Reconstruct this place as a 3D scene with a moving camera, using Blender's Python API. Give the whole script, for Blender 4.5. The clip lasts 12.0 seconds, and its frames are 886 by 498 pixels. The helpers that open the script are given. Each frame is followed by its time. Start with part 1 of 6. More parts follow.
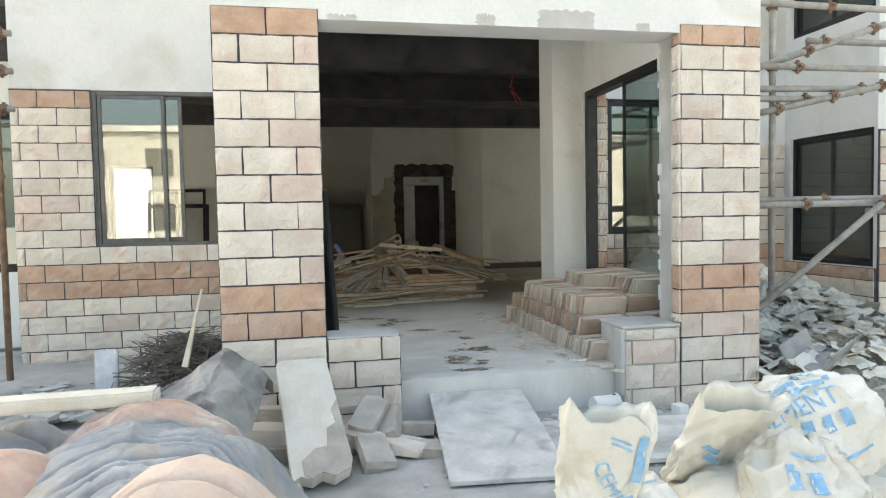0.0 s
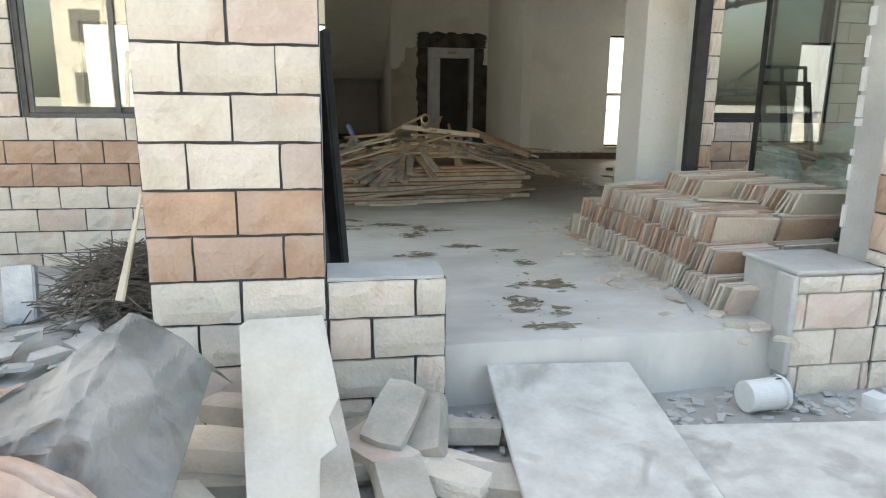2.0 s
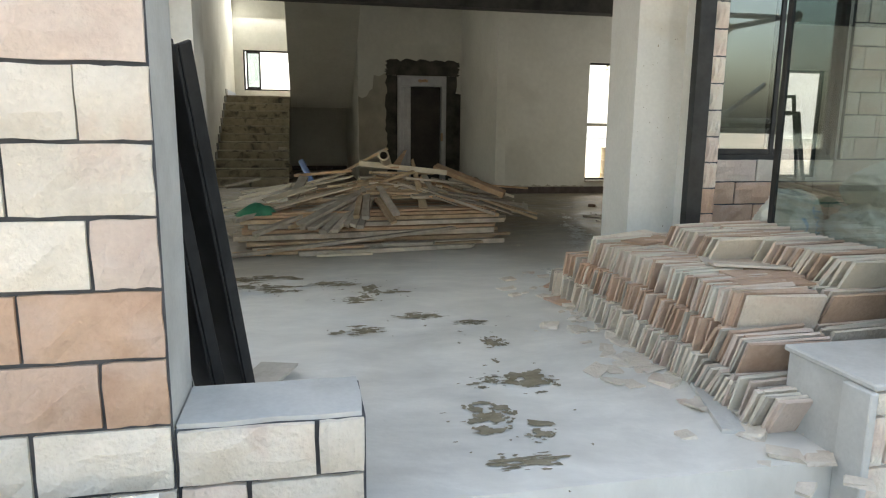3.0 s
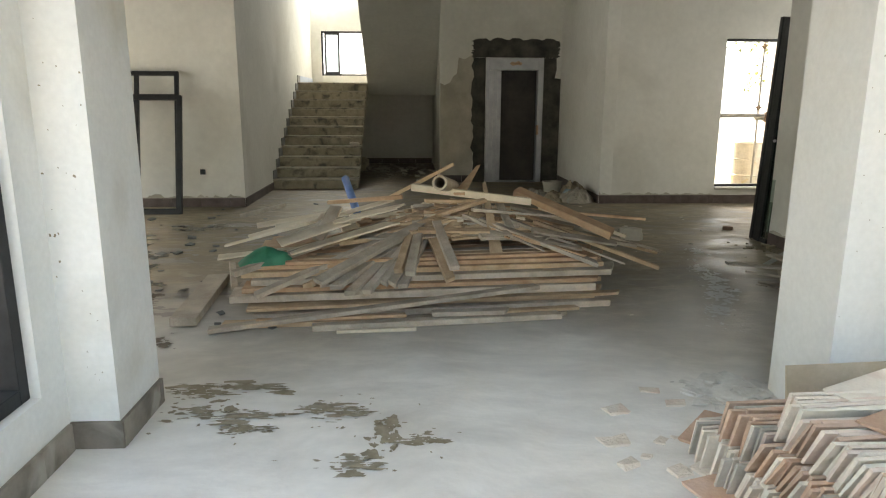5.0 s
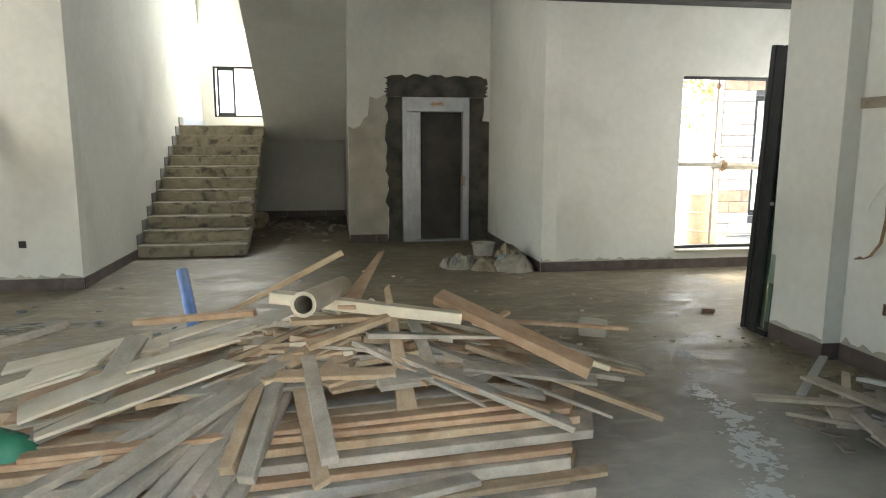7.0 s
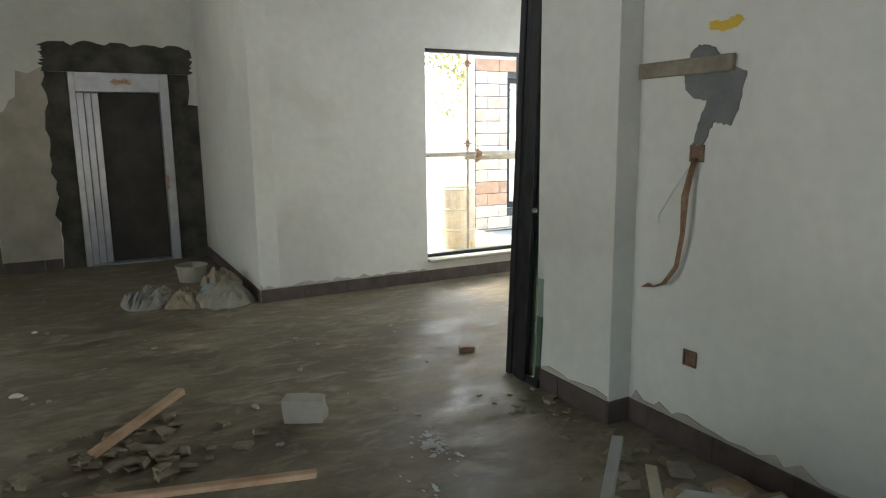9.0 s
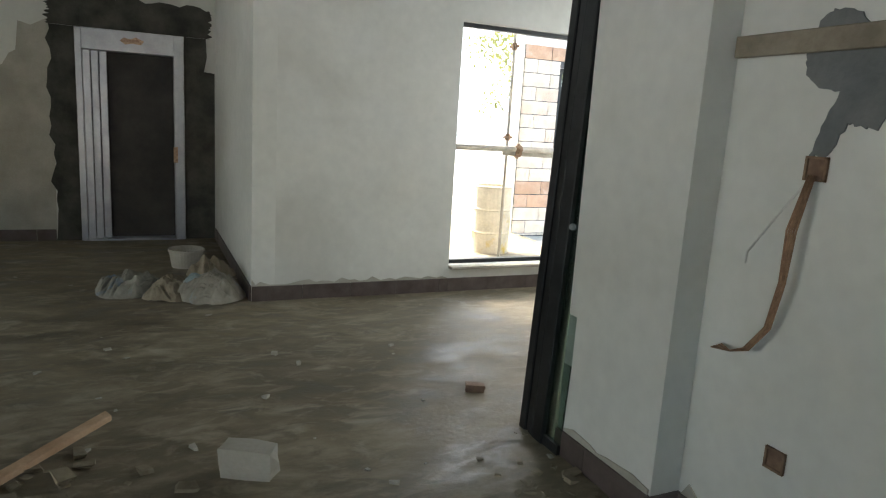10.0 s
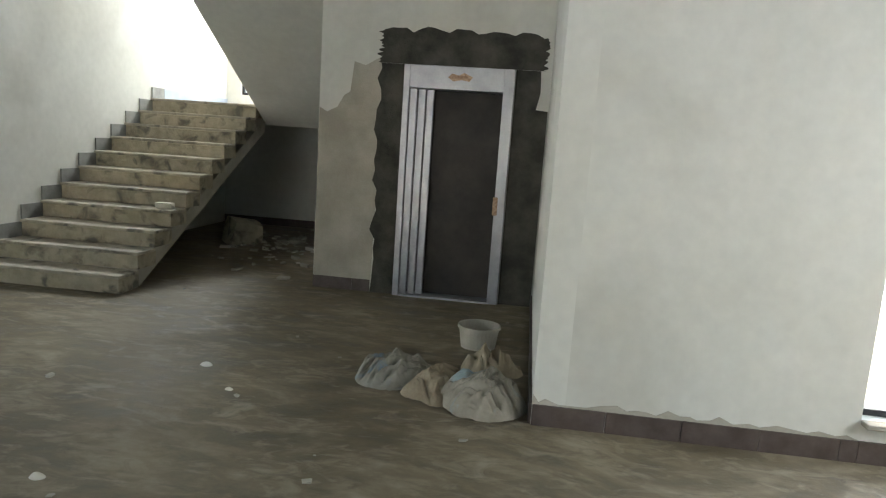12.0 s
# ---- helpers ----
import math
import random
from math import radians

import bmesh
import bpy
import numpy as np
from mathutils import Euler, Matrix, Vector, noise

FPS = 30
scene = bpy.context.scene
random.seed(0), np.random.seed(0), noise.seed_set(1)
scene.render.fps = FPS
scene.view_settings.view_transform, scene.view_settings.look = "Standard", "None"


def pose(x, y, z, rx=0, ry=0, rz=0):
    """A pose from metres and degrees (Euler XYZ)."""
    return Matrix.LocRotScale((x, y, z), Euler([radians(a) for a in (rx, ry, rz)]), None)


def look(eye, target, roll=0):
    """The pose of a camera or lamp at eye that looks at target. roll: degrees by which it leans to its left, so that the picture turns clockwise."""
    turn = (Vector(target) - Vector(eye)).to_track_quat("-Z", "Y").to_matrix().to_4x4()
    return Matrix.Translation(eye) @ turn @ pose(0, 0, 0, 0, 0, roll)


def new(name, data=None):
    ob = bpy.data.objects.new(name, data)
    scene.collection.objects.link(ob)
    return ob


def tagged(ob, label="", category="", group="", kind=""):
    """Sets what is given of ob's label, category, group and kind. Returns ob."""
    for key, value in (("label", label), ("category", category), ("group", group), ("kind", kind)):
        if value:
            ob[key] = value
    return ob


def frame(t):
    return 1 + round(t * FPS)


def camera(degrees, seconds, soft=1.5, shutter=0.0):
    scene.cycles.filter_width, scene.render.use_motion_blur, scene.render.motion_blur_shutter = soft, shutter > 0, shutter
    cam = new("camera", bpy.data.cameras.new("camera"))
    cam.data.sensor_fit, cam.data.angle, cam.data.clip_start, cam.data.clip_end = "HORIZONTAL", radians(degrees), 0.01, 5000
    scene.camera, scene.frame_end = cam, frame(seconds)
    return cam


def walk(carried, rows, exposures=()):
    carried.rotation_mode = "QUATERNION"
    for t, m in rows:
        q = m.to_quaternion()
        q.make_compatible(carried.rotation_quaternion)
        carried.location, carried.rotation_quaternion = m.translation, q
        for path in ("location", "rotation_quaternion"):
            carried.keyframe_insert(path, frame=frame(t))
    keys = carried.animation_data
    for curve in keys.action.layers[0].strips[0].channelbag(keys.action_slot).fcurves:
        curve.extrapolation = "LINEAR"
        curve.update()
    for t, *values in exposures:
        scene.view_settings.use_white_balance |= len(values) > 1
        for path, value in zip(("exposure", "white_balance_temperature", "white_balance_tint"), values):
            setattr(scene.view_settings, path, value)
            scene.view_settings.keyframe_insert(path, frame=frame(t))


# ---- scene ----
cam = camera(67.4, 12.0, 1.15)
PATH = [
    (0, (0.115, 0.475, 1.463), (0.499, 2.436, 1.366), -1.1),
    (0.5, (0.098, 0.875, 1.439), (0.484, 2.829, 1.255), 0.6),
    (1, (0.152, 1.289, 1.412), (0.535, 3.241, 1.208), 0.6),
    (1.5, (0.196, 1.815, 1.379), (0.472, 3.765, 1.029), 2.5),
    (2, (0.212, 2.361, 1.385), (0.546, 4.283, 0.946), 0.7),
    (2.5, (0.386, 2.888, 1.387), (0.77, 4.793, 0.913), 1.3),
    (3, (0.557, 3.31, 1.438), (0.951, 5.238, 1.079), 0.6),
    (3.2, (0.620, 3.592, 1.444), (0.998, 5.525, 1.100), 1.3),
    (4.8, (1.064, 5.107, 1.659), (1.182, 7.038, 1.152), 1.6),
    (5, (1.09, 5.242, 1.702), (1.185, 7.193, 1.274), 0.2),
    (5.5, (1.156, 5.74, 1.796), (1.291, 7.693, 1.384), -1.2),
    (6, (1.149, 6.188, 1.79), (1.332, 8.142, 1.402), 0.0),
    (6.5, (1.265, 6.689, 1.798), (1.536, 8.633, 1.416), -1.4),
    (7, (1.426, 7.189, 1.797), (1.739, 9.14, 1.485), 0.1),
    (7.5, (1.629, 7.662, 1.811), (2.274, 9.538, 1.559), 0.6),
    (7.7, (1.714, 7.842, 1.804), (2.465, 9.677, 1.539), -0.4),
    (9.3, (2.68, 8.978, 1.796), (3.648, 10.693, 1.445), 0.6),
    (9.5, (2.788, 9.123, 1.761), (3.755, 10.839, 1.415), 2.2),
    (10, (3.049, 9.474, 1.759), (3.867, 11.261, 1.387), 3.5),
    (10.5, (3.287, 9.871, 1.779), (3.693, 11.794, 1.41), 3.3),
    (11, (3.4, 10.325, 1.768), (3.619, 12.28, 1.408), 2.2),
    (11.5, (3.56, 10.721, 1.782), (3.569, 12.688, 1.419), 2.8),
    (12, (3.68, 11.137, 1.8), (3.44, 13.097, 1.484), 3.9),
]
walk(cam, [(t, look(eye, target, roll)) for t, eye, target, roll in PATH],
     exposures=[(0.0, 1.93, 7350, 4), (1.5, 2.1, 7450, 5), (3.2, 2.18, 7450, 6), (4.8, 2.75, 7400, 7), (5.5, 3.2, 7350, 7), (6.5, 3.6, 6950, 5), (7.5, 3.5, 6700, 5), (9.5, 3.05, 6400, 5), (10.5, 3.1, 6350, 5), (12.0, 3.78, 6350, 6)])

from mathutils.bvhtree import BVHTree

# ---- light ----
world = bpy.data.worlds.new("sky")
scene.world = world
world.use_nodes = True
wn = world.node_tree
sky = wn.nodes.new("ShaderNodeTexSky")
sky.sky_type = "NISHITA"
sky.sun_disc = False
sky.sun_elevation = radians(42)
sky.sun_rotation = radians(-18)
sky.air_density, sky.dust_density = 1.2, 6.5
wn.links.new(sky.outputs[0], wn.nodes["Background"].inputs[0])
wn.nodes["Background"].inputs[1].default_value = 0.15
sun = new("sun", bpy.data.lights.new("sun", "SUN"))
sun.data.energy, sun.data.angle, sun.data.color = 1.5, radians(10), (1.0, 0.97, 0.93)
sun.matrix_world = look((-3.1, 9.5, 9.0), (0, 0, 0))


def area_lamp(name, eye, target, width, height, watts):
    lamp = new(name, bpy.data.lights.new(name, "AREA"))
    lamp.data.shape, lamp.data.size, lamp.data.size_y, lamp.data.energy = "RECTANGLE", width, height, watts
    lamp.data.color = (0.95, 0.97, 1.0)
    lamp.matrix_world = look(eye, target)


area_lamp("west_window_light", (-6.15, 11.8, 1.65), (0, 11.8, 1.2), 3.5, 2.2, 13)
# added fill above the stair window, where the wall has no opening
area_lamp("stair_window_light", (-0.3, 21.35, 4.2), (-0.3, 18.0, 2.5), 1.6, 1.2, 29)
# added fill before the closed far east wall; no window stands there
area_lamp("east_window_light", (7.75, 13.2, 1.8), (3, 13.2, 1.0), 2.4, 2.2, 12)


# ---- materials ----
def mat(name, c1, c2, scale=4.0, rough=0.85, metal=0.0, bump=0.15, fine=60.0, spread=0.0, c3=None, lo=0.35, hi=0.65):
    """Two noises mix two colours; a third colour comes in as stains; spread varies each object."""
    m = bpy.data.materials.new(name)
    m.use_nodes = True
    nt = m.node_tree
    n, l = nt.nodes, nt.links
    b = n["Principled BSDF"]
    b.inputs["Roughness"].default_value, b.inputs["Metallic"].default_value = rough, metal
    tc = n.new("ShaderNodeTexCoord")
    oi = n.new("ShaderNodeObjectInfo")
    add = n.new("ShaderNodeVectorMath")
    sc = n.new("ShaderNodeVectorMath")
    sc.operation = "SCALE"
    sc.inputs[0].default_value = (17.0, 31.0, 23.0)
    l.new(oi.outputs["Random"], sc.inputs["Scale"])
    l.new(tc.outputs["Object"], add.inputs[0])
    l.new(sc.outputs[0], add.inputs[1])
    a = n.new("ShaderNodeTexNoise")
    a.inputs["Scale"].default_value, a.inputs["Detail"].default_value, a.inputs["Roughness"].default_value = scale, 8.0, 0.6
    l.new(add.outputs[0], a.inputs["Vector"])
    f = n.new("ShaderNodeTexNoise")
    f.inputs["Scale"].default_value, f.inputs["Detail"].default_value = fine, 6.0
    l.new(add.outputs[0], f.inputs["Vector"])
    ramp = n.new("ShaderNodeValToRGB")
    ramp.color_ramp.elements[0].position, ramp.color_ramp.elements[1].position = lo, hi
    ramp.color_ramp.elements[0].color, ramp.color_ramp.elements[1].color = (*c1, 1), (*c2, 1)
    l.new(a.outputs[0], ramp.inputs[0])
    col = ramp.outputs[0]
    if c3:
        s3 = n.new("ShaderNodeTexNoise")
        s3.inputs["Scale"].default_value, s3.inputs["Detail"].default_value, s3.inputs["Distortion"].default_value = scale * 0.6, 10.0, 0.7
        off = n.new("ShaderNodeVectorMath")
        off.inputs[1].default_value = (5.2, 1.3, 8.8)
        l.new(add.outputs[0], off.inputs[0])
        l.new(off.outputs[0], s3.inputs["Vector"])
        r3 = n.new("ShaderNodeValToRGB")
        r3.color_ramp.elements[0].position, r3.color_ramp.elements[1].position = 0.53, 0.66
        l.new(s3.outputs[0], r3.inputs[0])
        mx = n.new("ShaderNodeMix")
        mx.data_type = "RGBA"
        l.new(r3.outputs[0], mx.inputs["Factor"])
        l.new(col, mx.inputs["A"])
        mx.inputs["B"].default_value = (*c3, 1)
        col = mx.outputs["Result"]
    hs = n.new("ShaderNodeHueSaturation")
    l.new(col, hs.inputs["Color"])
    mr = n.new("ShaderNodeMapRange")
    mr.inputs["To Min"].default_value, mr.inputs["To Max"].default_value = 1 - 0.09 - spread, 1 + 0.09 + spread
    mixv = n.new("ShaderNodeMath")
    mixv.operation = "MULTIPLY_ADD"
    l.new(f.outputs[0], mixv.inputs[0])
    mixv.inputs[1].default_value = 0.5 if spread else 1.0
    if spread:
        half = n.new("ShaderNodeMath")
        half.operation = "MULTIPLY"
        half.inputs[1].default_value = 0.5
        l.new(oi.outputs["Random"], half.inputs[0])
        l.new(half.outputs[0], mixv.inputs[2])
    else:
        mixv.inputs[2].default_value = 0.0
    l.new(mixv.outputs[0], mr.inputs["Value"])
    l.new(mr.outputs[0], hs.inputs["Value"])
    l.new(hs.outputs[0], b.inputs["Base Color"])
    if bump:
        bp = n.new("ShaderNodeBump")
        bp.inputs["Strength"].default_value, bp.inputs["Distance"].default_value = bump, 0.02
        sm = n.new("ShaderNodeMath")
        sm.operation = "MULTIPLY_ADD"
        l.new(f.outputs[0], sm.inputs[0])
        sm.inputs[1].default_value = 0.4
        l.new(a.outputs[0], sm.inputs[2])
        l.new(sm.outputs[0], bp.inputs["Height"])
        l.new(bp.outputs[0], b.inputs["Normal"])
    return m


STONE = mat("cream_sandstone", (0.66, 0.59, 0.495), (0.78, 0.71, 0.615), 4, 0.85, 0, 0.9, 60, 0.09, (0.66, 0.53, 0.44))
STONE_PINK = mat("pink_sandstone", (0.60, 0.48, 0.41), (0.70, 0.59, 0.51), 4, 0.85, 0, 0.6, 60, 0.10, (0.70, 0.63, 0.54))
STONE_BROWN = mat("brown_sandstone", (0.46, 0.30, 0.21), (0.57, 0.395, 0.285), 5, 0.85, 0, 0.6, 60, 0.14, (0.58, 0.44, 0.36))
MORTAR = mat("dark_mortar", (0.05, 0.052, 0.058), (0.11, 0.112, 0.118), 9)
PLASTER = mat("white_plaster", (0.70, 0.71, 0.69), (0.78, 0.78, 0.76), 1.2, 0.9, 0, 0.12, 40, 0, (0.62, 0.60, 0.54))
PLASTER_IN = mat("interior_plaster", (0.66, 0.655, 0.605), (0.74, 0.735, 0.69), 0.9, 0.9, 0, 0.08, 14, 0, (0.61, 0.60, 0.55))
CEMENT = mat("grey_cement", (0.45, 0.445, 0.42), (0.585, 0.58, 0.555), 3, 0.9, 0, 0.3)
CEMENT_WET = mat("dark_fresh_cement", (0.035, 0.034, 0.029), (0.095, 0.090, 0.075), 4, 0.9, 0, 0.5)
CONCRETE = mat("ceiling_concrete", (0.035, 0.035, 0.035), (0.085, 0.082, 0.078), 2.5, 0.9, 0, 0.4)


def swept_floor(name):
    """Dusty brown screed with swept, smeared streaks and duller and shinier patches; dust and daylight pale its colour
    by the entrance.
    """
    m = bpy.data.materials.new(name)
    m.use_nodes = True
    n, l = m.node_tree.nodes, m.node_tree.links
    b = n["Principled BSDF"]
    tc = n.new("ShaderNodeTexCoord")
    warp = n.new("ShaderNodeTexNoise")
    warp.inputs["Scale"].default_value, warp.inputs["Detail"].default_value = 0.7, 3.0
    l.new(tc.outputs["Object"], warp.inputs["Vector"])
    add = n.new("ShaderNodeVectorMath")
    add.operation = "MULTIPLY_ADD"
    add.inputs[1].default_value = (0.7, 0.7, 0.0)
    l.new(warp.outputs["Color"], add.inputs[0])
    l.new(tc.outputs["Object"], add.inputs[2])
    mp = n.new("ShaderNodeMapping")
    mp.inputs["Rotation"].default_value, mp.inputs["Scale"].default_value = (0, 0, 0.5), (1.7, 3.4, 1.0)
    l.new(add.outputs[0], mp.inputs["Vector"])
    st = n.new("ShaderNodeTexNoise")
    st.inputs["Scale"].default_value, st.inputs["Detail"].default_value, st.inputs["Roughness"].default_value = 1.6, 9.0, 0.62
    l.new(mp.outputs[0], st.inputs["Vector"])
    big = n.new("ShaderNodeTexNoise")
    big.inputs["Scale"].default_value, big.inputs["Detail"].default_value = 0.9, 8.0
    l.new(tc.outputs["Object"], big.inputs["Vector"])
    fine = n.new("ShaderNodeTexNoise")
    fine.inputs["Scale"].default_value, fine.inputs["Detail"].default_value = 38.0, 6.0
    l.new(tc.outputs["Object"], fine.inputs["Vector"])
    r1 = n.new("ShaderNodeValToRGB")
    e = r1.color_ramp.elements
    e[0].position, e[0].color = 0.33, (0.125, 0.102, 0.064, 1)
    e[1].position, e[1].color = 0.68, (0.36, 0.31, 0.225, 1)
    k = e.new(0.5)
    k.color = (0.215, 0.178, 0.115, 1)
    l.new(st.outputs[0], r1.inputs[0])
    mx = n.new("ShaderNodeMix")
    mx.data_type, mx.blend_type = "RGBA", "MULTIPLY"
    mx.inputs["Factor"].default_value = 0.75
    r2 = n.new("ShaderNodeValToRGB")
    r2.color_ramp.elements[0].position, r2.color_ramp.elements[0].color = 0.35, (0.62, 0.60, 0.57, 1)
    r2.color_ramp.elements[1].position, r2.color_ramp.elements[1].color = 0.65, (1.1, 1.1, 1.1, 1)
    l.new(big.outputs[0], r2.inputs[0])
    l.new(r1.outputs[0], mx.inputs["A"])
    l.new(r2.outputs[0], mx.inputs["B"])
    col = mx.outputs["Result"]
    for turn, seed, tone in ((-0.75, 3.0, (0.43, 0.375, 0.28, 1)), (0.95, 9.0, (0.38, 0.33, 0.24, 1)), (0.1, 5.0, (0.11, 0.09, 0.06, 1))):
        sc_mp = n.new("ShaderNodeMapping")
        sc_mp.inputs["Location"].default_value, sc_mp.inputs["Rotation"].default_value, sc_mp.inputs["Scale"].default_value = (seed, seed, 0), (0, 0, turn), (1.6, 3.2, 1.0)
        l.new(tc.outputs["Object"], sc_mp.inputs["Vector"])
        scuff = n.new("ShaderNodeTexNoise")
        scuff.inputs["Scale"].default_value, scuff.inputs["Detail"].default_value, scuff.inputs["Roughness"].default_value, scuff.inputs["Distortion"].default_value = 2.3, 8.0, 0.62, 0.9
        l.new(sc_mp.outputs[0], scuff.inputs["Vector"])
        sc_r = n.new("ShaderNodeMapRange")
        sc_r.inputs["From Min"].default_value, sc_r.inputs["From Max"].default_value, sc_r.inputs["To Max"].default_value = 0.54, 0.70, 0.6
        l.new(scuff.outputs[0], sc_r.inputs["Value"])
        sc_m = n.new("ShaderNodeMix")
        sc_m.data_type = "RGBA"
        l.new(sc_r.outputs[0], sc_m.inputs["Factor"])
        l.new(col, sc_m.inputs["A"])
        sc_m.inputs["B"].default_value = tone
        col = sc_m.outputs["Result"]
    # dust pales towards low y; the colour also holds daylight falling in there
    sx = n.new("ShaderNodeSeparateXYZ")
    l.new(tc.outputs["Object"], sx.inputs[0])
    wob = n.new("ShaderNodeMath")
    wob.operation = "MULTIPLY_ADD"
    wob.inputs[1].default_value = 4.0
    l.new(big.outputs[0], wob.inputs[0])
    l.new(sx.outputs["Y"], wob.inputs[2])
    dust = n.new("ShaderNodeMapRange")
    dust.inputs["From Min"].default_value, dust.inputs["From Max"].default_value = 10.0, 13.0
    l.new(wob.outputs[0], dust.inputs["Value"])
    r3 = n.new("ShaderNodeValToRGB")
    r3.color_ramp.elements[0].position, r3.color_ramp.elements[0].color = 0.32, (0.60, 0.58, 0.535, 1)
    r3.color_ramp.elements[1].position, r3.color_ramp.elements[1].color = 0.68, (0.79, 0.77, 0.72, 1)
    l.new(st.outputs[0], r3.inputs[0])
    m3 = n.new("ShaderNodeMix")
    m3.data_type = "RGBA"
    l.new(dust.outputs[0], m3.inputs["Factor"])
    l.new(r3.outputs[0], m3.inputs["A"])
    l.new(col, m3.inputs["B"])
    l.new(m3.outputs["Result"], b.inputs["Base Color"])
    rr = n.new("ShaderNodeMapRange")
    rr.inputs["From Min"].default_value, rr.inputs["From Max"].default_value = 0.35, 0.65
    rr.inputs["To Min"].default_value, rr.inputs["To Max"].default_value = 0.40, 0.75
    l.new(st.outputs[0], rr.inputs["Value"])
    l.new(rr.outputs[0], b.inputs["Roughness"])
    bp = n.new("ShaderNodeBump")
    bp.inputs["Strength"].default_value, bp.inputs["Distance"].default_value = 0.45, 0.012
    sm = n.new("ShaderNodeMath")
    sm.operation = "MULTIPLY_ADD"
    sm.inputs[1].default_value = 0.3
    l.new(fine.outputs[0], sm.inputs[0])
    l.new(st.outputs[0], sm.inputs[2])
    l.new(sm.outputs[0], bp.inputs["Height"])
    l.new(bp.outputs[0], b.inputs["Normal"])
    return m


FLOOR = swept_floor("swept_dusty_daylit_floor")
GROUND = mat("dusty_ground", (0.38, 0.37, 0.345), (0.55, 0.54, 0.51), 2.4, 0.95, 0, 0.8, 34, 0, (0.33, 0.315, 0.285))
SKIRT = mat("brown_skirting_tile", (0.075, 0.055, 0.048), (0.13, 0.10, 0.09), 6, 0.5, 0, 0.1)
SKIRT_DUSTY = mat("dust_covered_skirting", (0.15, 0.125, 0.10), (0.27, 0.24, 0.20), 5, 0.85, 0, 0.3, 30, 0.05, (0.36, 0.33, 0.28))
STAIR = mat("raw_stair_concrete", (0.38, 0.335, 0.24), (0.52, 0.465, 0.345), 8, 0.9, 0, 0.5, 40, 0.05, (0.16, 0.15, 0.125))
WOOD = mat("timber", (0.40, 0.28, 0.17), (0.58, 0.44, 0.29), 6, 0.8, 0, 0.3, 80, 0.30)
BLACK = mat("black_aluminium", (0.012, 0.013, 0.014), (0.03, 0.031, 0.033), 8, 0.45, 0.3, 0.05)
ALU = mat("brushed_steel", (0.29, 0.30, 0.33), (0.41, 0.42, 0.45), 3, 0.4, 0.6, 0.05)
DARK = mat("lift_opening_shade", (0.02, 0.018, 0.017), (0.045, 0.038, 0.034), 3, 0.6, 0.2, 0.05)
MARBLE = mat("dusty_marble", (0.54, 0.53, 0.495), (0.71, 0.70, 0.655), 6, 0.8, 0, 0.15, 50, 0, (0.42, 0.41, 0.375))

STONE_GREY = mat("dusty_grey_stone", (0.36, 0.33, 0.28), (0.50, 0.46, 0.40), 6, 0.9, 0, 0.4, 60, 0.14)
STONE_TILE = mat("dusty_brown_tile", (0.46, 0.32, 0.235), (0.60, 0.45, 0.35), 6, 0.9, 0, 0.4, 60, 0.16)
STONE_PALE = mat("pale_cream_stone", (0.64, 0.595, 0.50), (0.74, 0.70, 0.61), 5, 0.85, 0, 0.3, 50)
CEMENT_RAW = mat("raw_cement_render", (0.36, 0.335, 0.28), (0.50, 0.47, 0.405), 2.5, 0.9, 0, 0.3)
CEMENT_DARK = mat("dark_cement", (0.13, 0.14, 0.14), (0.20, 0.205, 0.20), 5, 0.9, 0, 0.3)
STAIR_TOP = mat("dusty_tread", (0.38, 0.345, 0.27), (0.53, 0.485, 0.39), 7, 0.9, 0, 0.4, 40, 0, (0.17, 0.16, 0.14))
SKIRT_GREY = mat("grey_stair_tile", (0.20, 0.20, 0.19), (0.30, 0.30, 0.28), 6, 0.6, 0, 0.1)
SKIRT_BLUE = mat("blue_grey_tile", (0.34, 0.40, 0.50), (0.42, 0.48, 0.58), 5, 0.4, 0, 0.05)
WOOD_GREY = mat("weathered_timber", (0.35, 0.30, 0.235), (0.52, 0.455, 0.37), 7, 0.85, 0, 0.3, 90, 0.30)
WOOD_RED = mat("reddish_timber", (0.42, 0.26, 0.15), (0.56, 0.39, 0.25), 7, 0.75, 0, 0.2, 90, 0.2)
WOOD_PALE = mat("pale_plywood", (0.60, 0.52, 0.39), (0.72, 0.64, 0.50), 6, 0.8, 0, 0.15, 90, 0.12)
CARD = mat("cardboard", (0.46, 0.38, 0.27), (0.56, 0.48, 0.36), 5, 0.9, 0, 0.1)
CARD_GREY = mat("grey_cardboard", (0.30, 0.29, 0.27), (0.42, 0.41, 0.38), 5, 0.9, 0, 0.15)
GREYALU = mat("grey_aluminium", (0.10, 0.10, 0.095), (0.16, 0.155, 0.15), 6, 0.5, 0.4, 0.05)
BRONZE = mat("brown_label", (0.22, 0.13, 0.08), (0.42, 0.30, 0.20), 40, 0.6, 0.2, 0.1)
RUST = mat("rusty_steel", (0.18, 0.11, 0.075), (0.30, 0.20, 0.13), 14, 0.8, 0.2, 0.2)
STEEL = mat("dusty_scaffold_steel", (0.30, 0.28, 0.25), (0.44, 0.42, 0.38), 9, 0.7, 0.2, 0.15, 60, 0.1)
COPPER = mat("copper_wire", (0.20, 0.115, 0.07), (0.36, 0.22, 0.13), 30, 0.5, 0.4, 0.0)
BLUE = mat("blue_plastic", (0.14, 0.24, 0.52), (0.22, 0.34, 0.64), 6, 0.5, 0, 0.05)
